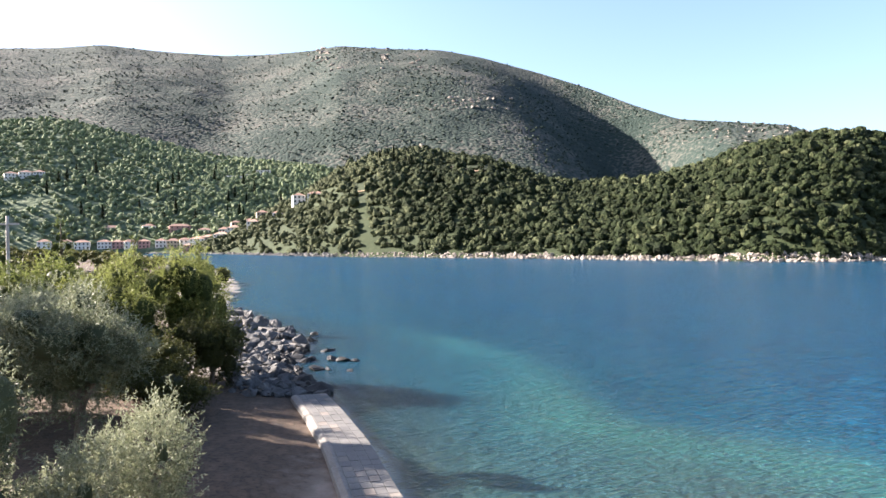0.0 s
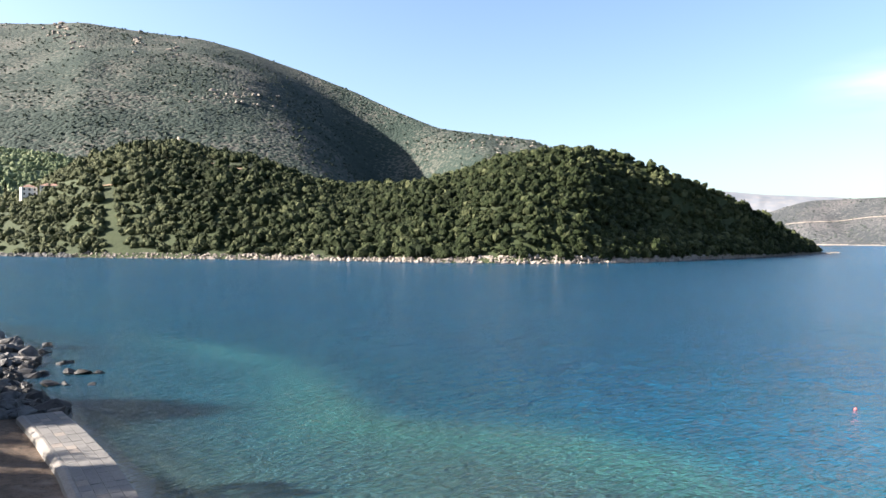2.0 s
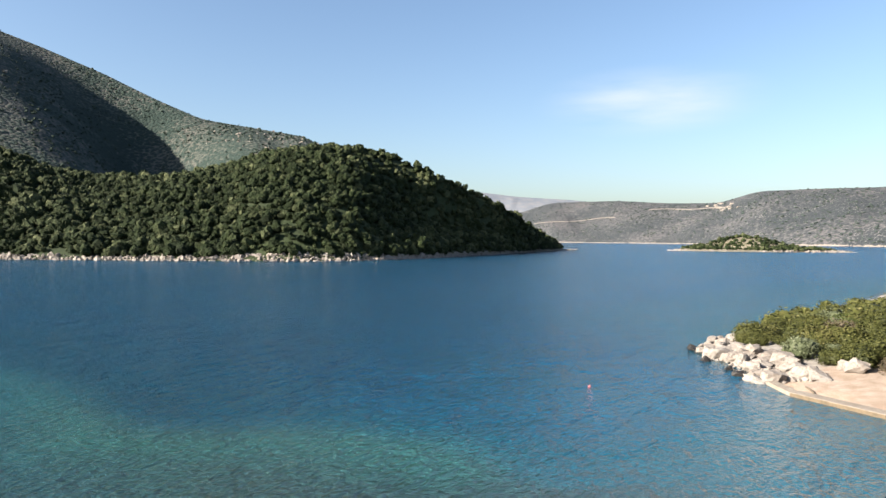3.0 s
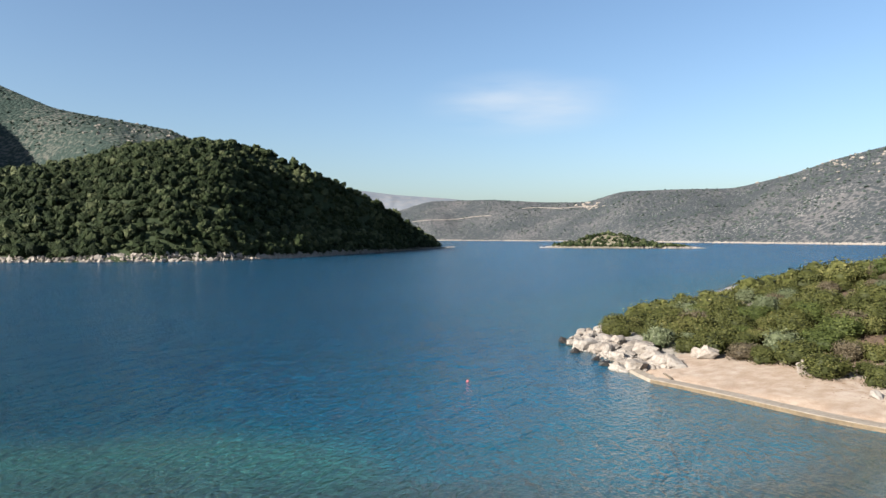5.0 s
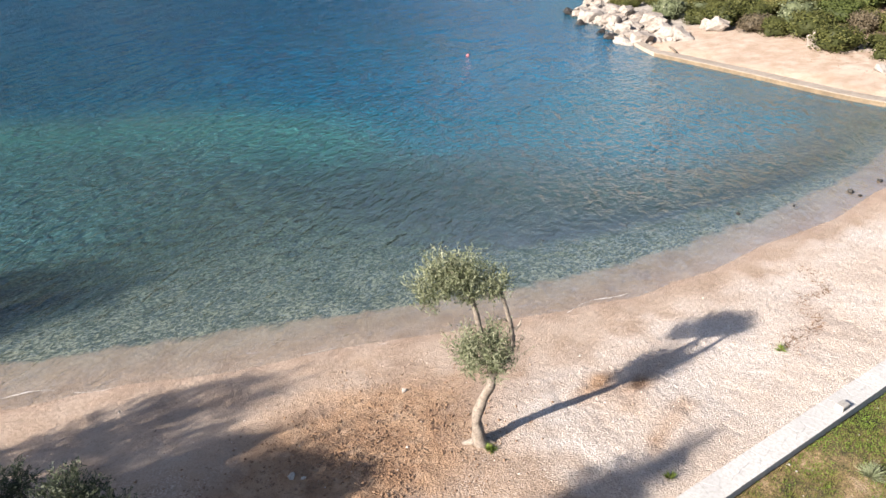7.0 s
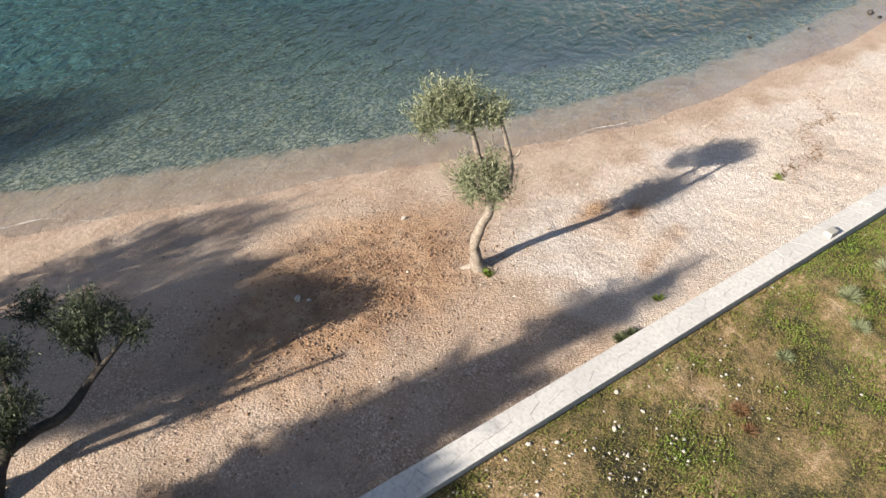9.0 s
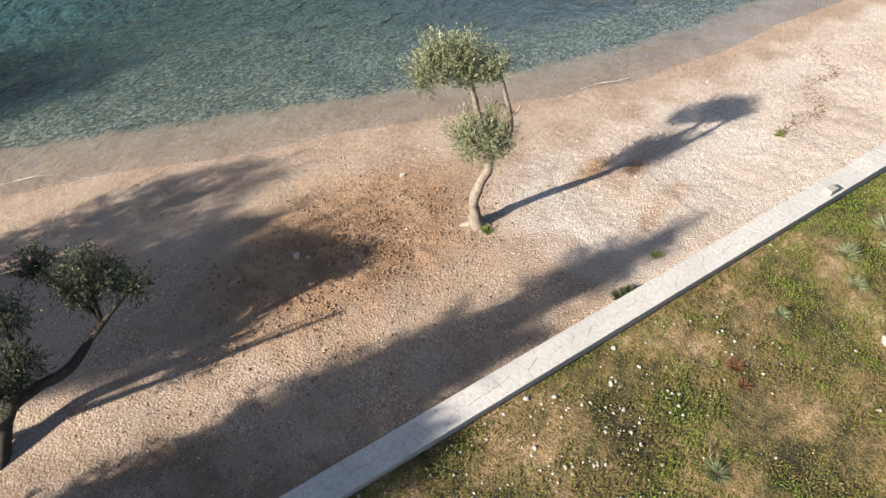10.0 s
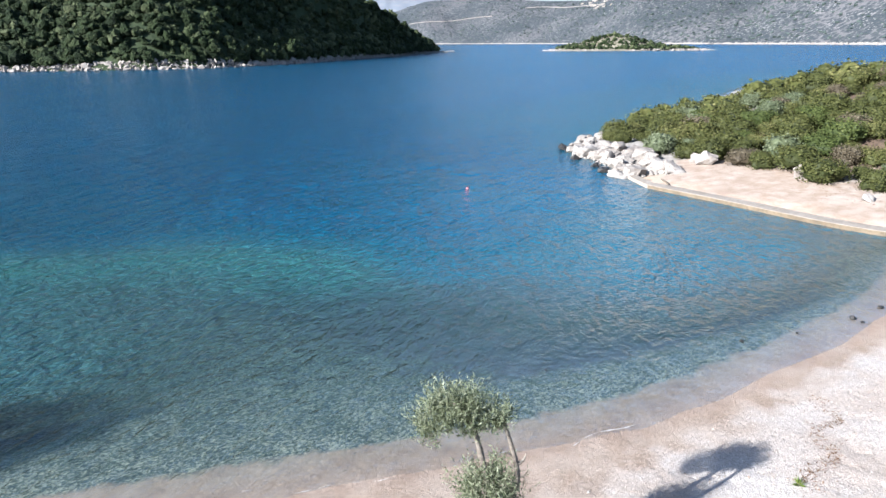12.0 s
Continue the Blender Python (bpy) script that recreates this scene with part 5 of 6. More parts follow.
def along(line, n, rng, out0, out1):
    """Random places beside a line: from out0 to out1 metres to its left."""
    line = np.asarray(line, float)
    seg = np.linalg.norm(np.diff(line, axis=0), axis=1)
    s = rng.uniform(0, seg.sum(), n)
    k = np.minimum(np.searchsorted(np.cumsum(seg), s), len(seg) - 1)
    t = (s - np.concatenate([[0], np.cumsum(seg)])[k]) / seg[k]
    p = line[k] + (line[k + 1] - line[k]) * t[:, None]
    d = (line[k + 1] - line[k]) / seg[k][:, None]
    return p + np.stack([-d[:, 1], d[:, 0]], 1) * rng.uniform(out0, out1, n)[:, None]


def rocks():
    rng = np.random.RandomState(271)
    edge = [(42.5, 21.8), (44.7, 23.6), (48, 27.6), (50.5, 31)]
    back = [(50, 30.5), (56, 33), (66, 35), (75, 36.6)]
    p = np.concatenate([along(edge, 170, rng, -0.2, -3.4), along(edge, 50, rng, 0.3, -0.8), along(back, 80, rng, 0.3, -3.0)])
    boulders("boulder", "pale sunlit limestone boulder at the tip of the point", SHORE_ROCK, [(a, b, 0.16 + 0.95 * rng.rand() ** 3.0) for a, b in p], 272, "boulders on the point")
    boulders("boulder", "dark wet rock off the tip of the point", DARK_ROCK, [(50.9, 31.6, 0.55), (51.8, 32.6, 0.5), (50.2, 30.6, 0.6), (47.2, 28.4, 0.5), (43.6, 23.9, 0.5), (45.2, 25.6, 0.5)], 273, "boulders on the point")
    boulders("boulder", "pale boulder beside the shrubs", SHORE_ROCK, [(47.6, 18.2, 0.9), (48.2, 19.0, 0.7), (46.3, 11.6, 1.1), (42.6, 7.3, 0.5)], 274, "boulders on the point")
    shore = [(-7.2, 39.5), (-8.6, 43.0), (-10.0, 46.3), (-12.6, 52), (-11.8, 57), (-13.2, 64), (-19.8, 77.6), (-27, 92)]
    p = along(shore[:5], 290, rng, 0.4, 4.8)
    boulders("shore_rock", "grey weathered limestone rock on the shore", GREY_ROCK, [(a, b, 0.09 + 0.62 * rng.rand() ** 2.8) for a, b in p], 276, "rocks by the quay")
    p = along(shore[3:], 80, rng, 0.0, 6.0)
    boulders("shore_rock", "grey weathered limestone rock on the shore", GREY_ROCK, [(a, b, rng.uniform(0.3, 0.9)) for a, b in p], 277, "rocks by the quay")
    p = along(shore[:5], 26, rng, 0.8, 3.6)
    boulders("shore_rock", "broad flat ledge of grey limestone on the shore", GREY_ROCK, [(a, b, rng.uniform(0.45, 0.8)) for a, b in p], 275, "rocks by the quay", squash=(0.3, 0.5))
    p = along(shore[:5], 170, rng, -0.7, 1.3)
    boulders("wet_rock", "dark wet rock at the edge of the water", DARK_ROCK, [(a, b, 0.16 + 0.5 * rng.rand() ** 2) for a, b in p], 278, "dark rocks by the water")
    spots = [(-6.6, 51.7, 0.47), (-7.7, 51.9, 0.57), (-8.3, 52.2, 0.68), (-8.9, 48.4, 0.61), (-8.0, 48.2, 0.41), (-9.5, 56.6, 0.68), (-10.6, 51.5, 0.81), (-11.2, 52.6, 0.81), (-10.2, 52.2, 0.68),
             (-12.0, 62.5, 0.81), (-6.5, 47.7, 0.34), (-12.4, 66.5, 0.68), (-7.0, 39.5, 0.94), (-7.5, 40.3, 0.94)]
    boulders("wet_rock", "dark wet rock standing in the shallows", DARK_ROCK, spots, 279, "dark rocks by the water", squash=(0.4, 0.6))


rocks()


# ---- walls and quays ----
def sweep(bm, line, profile):
    """A closed profile (across, up) along a line in plan; across grows to the line's left."""
    line = [Vector((*p, 0)) for p in line]
    rings = []
    for i, p in enumerate(line):
        d = (line[min(i + 1, len(line) - 1)] - line[max(i - 1, 0)]).normalized()
        n = Vector((-d.y, d.x, 0))
        rings.append([bm.verts.new(p + n * a + Vector((0, 0, z))) for a, z in profile])
    m = len(profile)
    for r0, r1 in zip(rings, rings[1:]):
        for k in range(m):
            bm.faces.new((r0[k], r0[(k + 1) % m], r1[(k + 1) % m], r1[k]))
    bm.faces.new(rings[0][::-1]), bm.faces.new(rings[-1])


def resample(line, step):
    line = np.asarray(line, float)
    seg = np.concatenate([[0], np.cumsum(np.linalg.norm(np.diff(line, axis=0), axis=1))])
    s = np.linspace(0, seg[-1], max(2, int(round(seg[-1] / step)) + 1))
    p = np.stack([np.interp(s, seg, line[:, 0]), np.interp(s, seg, line[:, 1])], 1)
    for _ in range(3):
        p[1:-1] = p[1:-1] * 0.5 + (p[:-2] + p[2:]) * 0.25
    return p


def prism(bm, corners, z0, z1, bevel=0.006):
    """A flat stone from its corners in plan, with a small chamfer round the top."""
    c = sum((Vector((*p, 0)) for p in corners), Vector()) / len(corners)
    low = [bm.verts.new((p[0], p[1], z0)) for p in corners]
    mid = [bm.verts.new((p[0], p[1], z1 - bevel)) for p in corners]
    top = [bm.verts.new(Vector((*p, z1)) + (c - Vector((*p, 0))).normalized() * bevel) for p in corners]
    for i in range(len(corners)):
        j = (i + 1) % len(corners)
        bm.faces.new((low[i], low[j], mid[j], mid[i])), bm.faces.new((mid[i], mid[j], top[j], top[i]))
    bm.faces.new(top)


WALL_TOP, WALL_WIDTH = 1.06, 0.38


def low_wall():
    rng = random.Random(281)
    length = float(np.linalg.norm(WALL_B - WALL_A))
    at = lambda s, a: tuple(WALL_A + WALL_DIR * s - WALL_OUT * a)
    bm = bmesh.new()
    line = [at(s, 0) for s in np.linspace(0, length, 60)]
    w = WALL_WIDTH
    sweep(bm, line, [(0, 0.1), (0, WALL_TOP - 0.035), (-0.008, WALL_TOP - 0.03), (-w + 0.008, WALL_TOP - 0.03), (-w, WALL_TOP - 0.035), (-w, 0.1)])
    root = part("low_wall", bm, WALL_BODY)
    tagged(root, "low pale wall capped with irregular stone slabs", "wall", kind="structure")
    # crazy paving: each slab is the ground nearest to its own seed
    seeds, x = [], 8.9
    while x < 29.2:
        lane = rng.random()
        if lane < 0.75:
            cut = rng.uniform(0.12, w - 0.12)
            seeds += [(x + rng.uniform(-0.05, 0.05), cut * 0.5), (x + rng.uniform(0.0, 0.14), (cut + w) * 0.5)]
        else:
            seeds.append((x, w * rng.uniform(0.35, 0.65)))
        x += rng.uniform(0.16, 0.34)
    for i, (sx, sa) in enumerate(seeds):
        shape = [(max(sx - 0.4, 9.0), -0.015), (min(sx + 0.4, 29.4), -0.015), (min(sx + 0.4, 29.4), w + 0.015), (max(sx - 0.4, 9.0), w + 0.015)]
        for j, (ox, oa) in enumerate(seeds):
            if j == i or abs(ox - sx) > 0.8 or not shape:
                continue
            d = math.hypot(ox - sx, oa - sa)
            nx, na = (ox - sx) / d, (oa - sa) / d
            side = [(px - sx) * nx + (pa - sa) * na - (d / 2 - 0.0014) for px, pa in shape]
            cutout = []
            for k in range(len(shape)):
                p, q, u, v = shape[k], shape[(k + 1) % len(shape)], side[k], side[(k + 1) % len(shape)]
                if u <= 0:
                    cutout.append(p)
                if (u <= 0) != (v <= 0):
                    t = u / (u - v)
                    cutout.append((p[0] + (q[0] - p[0]) * t, p[1] + (q[1] - p[1]) * t))
            shape = cutout
        if len(shape) < 3 or max(p[0] for p in shape) - min(p[0] for p in shape) < 0.03:
            continue
        bm = bmesh.new()
        prism(bm, [at(*p) for p in shape][::-1], WALL_TOP - 0.05, WALL_TOP + rng.uniform(-0.002, 0.002), 0.002)
        bmesh.ops.recalc_face_normals(bm, faces=bm.faces[:])
        part("slab", bm, WALL_SLAB, root)
    bm = bmesh.new()
    for s0, s1 in ((0.0, 8.99), (29.41, length)):
        prism(bm, [at(s0, -0.015), at(s0, w + 0.015), at(s1, w + 0.015), at(s1, -0.015)], WALL_TOP - 0.05, WALL_TOP - 0.002)
    part("capping", bm, WALL_SLAB, root)
    bm = bmesh.new()
    prism(bm, [at(24.2, 0.20), at(24.2, 0.35), at(24.43, 0.35), at(24.43, 0.20)], WALL_TOP - 0.02, WALL_TOP + 0.10, 0.02)
    ob = part("stone_block", bm, CONCRETE)
    tagged(ob, "small rough concrete block on the low wall", "block")


WALL_BODY = two_scale("grey_wall_mortar", (0.255, 0.247, 0.232), (0.312, 0.300, 0.284), (0.205, 0.192, 0.172), 1.5, 15, 0.9, 0.008)
WALL_SLAB = two_scale("pale_irregular_slab", (0.282, 0.274, 0.262), (0.345, 0.334, 0.318), (0.215, 0.200, 0.182), 0.9, 16, 0.85, 0.004)
low_wall()


def quay_stones():
    """The curved quay: a plain inner kerb and four rows of paving."""
    outer = resample([(0.2, 17.9), (-1.35, 22.7), (-3.2, 29.3), (-5.2, 35.0), (-6.6, 38.6)], 0.62)
    n = len(outer)
    bm = bmesh.new()
    sweep(bm, outer, [(0, -0.9), (0, 0.44), (0.05, 0.475), (1.64, 0.520), (1.67, 0.545), (1.78, 0.552), (1.98, 0.44), (2.05, -0.2)])
    root = part("quay", bm, QUAY_CONCRETE)
    tagged(root, "curved stone paved quay beside the sand", "quay", kind="structure")
    rng = random.Random(283)
    for i in range(n - 1):
        d = outer[min(i + 2, n - 1)] - outer[max(i - 1, 0)]
        d = d / np.linalg.norm(d)
        nn = np.array((-d[1], d[0]))
        off = 0.0
        for k in range(4):
            a0, a1 = 0.03 + k * 0.40 + 0.012, 0.03 + (k + 1) * 0.40 - 0.012
            p, q = outer[i] + d * 0.012, outer[i + 1] - d * 0.012
            z = 0.50 + 0.012 * k + rng.uniform(-0.006, 0.006)
            bm = bmesh.new()
            prism(bm, [p + nn * a0, q + nn * a0, q + nn * a1, p + nn * a1][::-1], 0.40, z)
            part("paving_stone", bm, PAVER if rng.random() < 0.88 else PAVER_DARK, root)


STAIN = two_scale("brown_tide_stain", (0.085, 0.062, 0.038), (0.130, 0.098, 0.062), (0.045, 0.034, 0.022), 0.8, 6, 0.8, 0.02)
FAR_DECK = two_scale("sandy_worn_concrete", (0.180, 0.152, 0.120), (0.238, 0.206, 0.168), (0.130, 0.100, 0.074), 0.5, 5, 0.9, 0.02)
PAVER_DARK = two_scale("stained_paving_stone", (0.156, 0.132, 0.114), (0.204, 0.18, 0.156), (0.12, 0.102, 0.09), 1.5, 18, 0.85, 0.006)
QUAY_CONCRETE = two_scale("rough_quay_concrete", (0.165, 0.155, 0.142), (0.222, 0.205, 0.182), (0.112, 0.096, 0.083), 1.2, 10, 0.9, 0.03)
quay_stones()


def far_quay():
    """The long low quay of the small bay: a flat deck, a stained sea face and a narrow end towards the rocks."""
    line = resample([(37.8, 1.0), (37.1, 5.9), (37.6, 8.8), (39.0, 13.3), (40.4, 19.0)], 0.8)
    bm = bmesh.new()
    sweep(bm, line, [(0.0, 0.17), (0.03, 0.21), (0.0, 0.235), (-0.85, 0.25), (-0.9, 0.15), (-0.9, -0.5), (-0.02, -0.5)][::-1])
    root = part("far_quay", bm, FAR_DECK)
    tagged(root, "long low concrete quay along the small beach", "quay", kind="structure")
    bm = bmesh.new()
    sweep(bm, line, [(0.04, 0.2), (0.04, -0.4), (-0.015, -0.4), (-0.015, 0.2)])
    part("stained_face", bm, STAIN, root, "brown stained sea face")
    line = resample([(40.4, 19.0), (42.2, 21.2), (44.4, 23.2)], 0.8)
    bm = bmesh.new()
    sweep(bm, line, [(0.0, 0.22), (-0.55, 0.26), (-0.6, -0.5), (0.06, -0.5)][::-1])
    part("quay_end", bm, FAR_DECK, root)


far_quay()


# ---- small things on the beach and the grass ----
def scatter(n, rng, x0, x1, y0, y1):
    return rng.uniform(x0, x1, n), rng.uniform(y0, y1, n)


def behind_wall(x, y):
    return (np.asarray(x) - WALL_A[0]) * WALL_OUT[0] + (np.asarray(y) - WALL_A[1]) * WALL_OUT[1]


def beach_litter():
    rng = np.random.RandomState(291)
    x, y = scatter(80000, rng, 0, 24, -2, 13)
    b, d = behind_wall(x, y), inland(x, y)
    weight = 0.25 + 0.6 * smooth01(x, 7, 10) * smooth01(b, 4.5, 2) + 0.3 * (value_noise(x, y, 2, 105) > 0.2) + 0.9 * smooth01(b, 3.5, 1.5) * smooth01(x, 8, 4)
    ok = (b > 0.05) & (d > 0.9) & (rng.rand(len(x)) < weight * 0.5)
    x, y = x[ok], y[ok]
    s = (0.006 + 0.013 * rng.rand(len(x)) ** 1.6) * np.where(rng.rand(len(x)) < 0.05, 1.7, 1)
    pebble_field("pebbles", x, y, s, PEBBLE, 292, "pale and brown pebbles strewn over the beach")
    x, y = scatter(9000, rng, 2, 9.5, 4.4, 9.4)
    ok = np.exp(-(((x - 5.6) / 2.4) ** 2 + ((y - 7.0) / 1.5) ** 2)) > rng.rand(len(x)) * 1.1
    pebble_field("clods", x[ok], y[ok], 0.007 + 0.026 * rng.rand(ok.sum()) ** 2.2, CLOD, 293, "brown clods and seaweed bits on the churned sand")
    x, y = scatter(18000, rng, -5, 17, -8, 5.4)
    ok = (behind_wall(x, y) < -WALL_WIDTH - 0.05) & (rng.rand(18000) < 0.16 * smooth01(x, -5, 2) + 0.9 * np.exp(-((x - 5) / 2.6) ** 2 - ((y - 1.6) / 1.5) ** 2))
    pebble_field("field_stones", x[ok], y[ok], 0.006 + 0.028 * rng.rand(ok.sum()) ** 2.4, WHITE_STONE, 294, "small white stones scattered in the grass")


def pebble_field(name, x, y, s, material, seed, label):
    rng = np.random.RandomState(seed)
    v = unit(np.array([(1, 0.2, 0), (0.2, 1, 0.1), (-0.9, 0.3, 0), (0, -1, 0.05), (0.15, 0.1, 0.85), (0, 0, -0.6)], float))
    f = np.array([(0, 1, 4), (1, 2, 4), (2, 3, 4), (3, 0, 4), (1, 0, 5), (2, 1, 5), (3, 2, 5), (0, 3, 5)])
    n = len(x)
    a = rng.uniform(0, 2 * np.pi, n)
    sx, sy, sz = s * rng.uniform(0.7, 1.5, n), s * rng.uniform(0.7, 1.2, n), s * rng.uniform(0.5, 0.9, n)
    px, py = v[:, 0] * sx[:, None], v[:, 1] * sy[:, None]
    X = px * np.cos(a)[:, None] - py * np.sin(a)[:, None] + x[:, None]
    Y = px * np.sin(a)[:, None] + py * np.cos(a)[:, None] + y[:, None]
    Z = v[:, 2] * sz[:, None] + (ground_height(x, y) + sz * 0.2)[:, None]
    F = (f[None] + (np.arange(n) * 6)[:, None, None]).reshape(-1, 3)
    ob = mesh_object(name, np.stack([X, Y, Z], -1).reshape(-1, 3), F, material, smooth=True)
    tagged(ob, label, "pebbles", kind="stuff")


CLOD = two_scale("brown_clods", (0.120, 0.070, 0.042), (0.205, 0.132, 0.082), (0.065, 0.040, 0.026), 3, 40, 0.95, 0.004)
beach_litter()


def blades(name, x, y, height, width, tint, material, seed, label, category, lean=0.5):
    rng = np.random.RandomState(seed)
    n = len(x)
    z = ground_height(x, y)
    ax = unit(np.stack([rng.normal(0, lean, n), rng.normal(0, lean, n), np.ones(n)], 1))
    sd = unit(np.cross(ax, rng.normal(size=(n, 3))))
    c = np.stack([x, y, z], 1) + ax * (height * 0.46)[:, None]
    v, f = cards(c, ax, sd, height, width)
    ob = mesh_object(name, v, f, material, attrs={"tint": np.repeat(tint, 4)})
    return tagged(ob, label, category, kind="stuff")


def grass():
    rng = np.random.RandomState(301)
    x, y = scatter(620000, rng, -5, 17, -8, 5.4)
    fade = smooth01(x, -5, 1.5) * smooth01(y, -8, -5) + rng.uniform(-0.5, 0.5, len(x)) > 0.5
    x, y = x[fade], y[fade]
    back = behind_wall(x, y)
    beyond = back < -WALL_WIDTH - 0.02
    x, y, back = x[beyond], y[beyond], back[beyond]
    tuft = value_noise(x, y, 0.30, 113, 2)
    green = value_noise(x, y, 1.2, 107, 4) * 1.2 + 0.55 * tuft + 1.0 * np.exp(-((x - 5.9) / 0.9) ** 2 - ((y - 0.7) / 0.6) ** 2) + 1.0 * np.exp(-((x - 8.4) / 1.2) ** 2 - ((y - -0.5) / 0.8) ** 2) + 0.55 * smooth01(x, 8.4, 10.5) + 0.18 + 0.6 * smooth01(-back, 1.0, 0.5)
    ok = green + rng.uniform(-0.45, 0.45, len(x)) > 0.16
    gx, gy, gg, gt = x[ok], y[ok], green[ok], tuft[ok]
    n = len(gx)
    blades("green_grass", gx, gy, rng.uniform(0.02, 0.06, n) * (1 + 0.6 * np.clip(gt, 0, 1)), rng.uniform(0.007, 0.018, n), np.clip(0.34 + 0.30 * gg + 0.25 * gt + rng.normal(0, 0.16, n), 0.1, 1), GRASS_LEAF, 302, "green clover and grass in patches behind the wall", "grass", 0.9)
    ok = (green < 0.45) & (rng.rand(len(x)) < 0.34)
    dx, dy, dt = x[ok], y[ok], tuft[ok]
    n = len(dx)
    blades("dry_grass", dx, dy, rng.uniform(0.02, 0.08, n), rng.uniform(0.004, 0.010, n), np.clip(rng.normal(0.16, 0.12, n) + 0.12 * dt, 0, 0.6), GRASS_LEAF, 303, "dry brown and straw coloured grass behind the wall", "grass", 1.3)


grass()


def spiky(name, x, y, size, count, material, seed, label, category, tint=0.4, lift=0.6, width=0.035):
    """A tuft of long narrow leaves from one foot."""
    rng = np.random.RandomState(seed)
    root = new(name)
    g = ground_at(x, y)
    root.location = (x, y, g)
    ax = unit(np.stack([rng.normal(0, 1, count), rng.normal(0, 1, count), np.abs(rng.normal(0, lift, count)) + 0.12], 1))
    L = size * rng.uniform(0.5, 1.0, count)
    sd = unit(np.cross(ax, rng.normal(size=(count, 3))))
    v, f = cards(ax * (L / 2)[:, None], ax, sd, L, L * width)
    mesh_object("leaves", v, f, material, root, attrs={"tint": np.repeat(np.clip(rng.normal(tint, 0.15, count), 0, 1), 4)})
    bm = bmesh.new()
    tube(bm, [(0, 0, -0.05, size * 0.08), (0, 0, size * 0.08, size * 0.05), (0, 0, size * 0.16, size * 0.02)], 6)
    part("stem", bm, BARK, root, smooth=True)
    return tagged(root, label, category)


def dead_stalks(x, y, turn, count, seed):
    """Dry flower stalks of last year, bent over from one foot, each with a few side twigs."""
    rng = random.Random(seed)
    root = new("dead_stalks")
    root.location = (x, y, ground_at(x, y))
    for _ in range(count):
        a, L, up = radians(turn + rng.uniform(-40, 40)), rng.uniform(0.28, 0.6), rng.uniform(0.08, 0.3)
        tip = Vector((L * math.cos(a), L * math.sin(a), up * L))
        bend = Vector((tip.x * 0.5 + rng.uniform(-0.05, 0.05), tip.y * 0.5 + rng.uniform(-0.05, 0.05), up * L * 0.75))
        bm = bmesh.new()
        tube(bm, [(0, 0, -0.02, 0.004), (*bend, 0.0035), (*tip, 0.002)], 5)
        stalk = part("stalk", bm, STALK, root, smooth=True)
        for t in (0.55, 0.72, 0.88):
            p = bend.lerp(tip, t * 2 - 1) if t > 0.5 else bend
            q = p + Vector((rng.uniform(-0.12, 0.12), rng.uniform(-0.12, 0.12), rng.uniform(0.02, 0.09)))
            bm = bmesh.new()
            tube(bm, [(*p, 0.003), (*q, 0.0015)], 4)
            part("twig", bm, STALK, stalk)
    return tagged(root, "dry bent flower stalks lying over the grass", "plant")


STALK = two_scale("dry_stalk", (0.130, 0.098, 0.066), (0.195, 0.155, 0.110), (0.070, 0.050, 0.034), 8, 60, 0.9, 0.002)


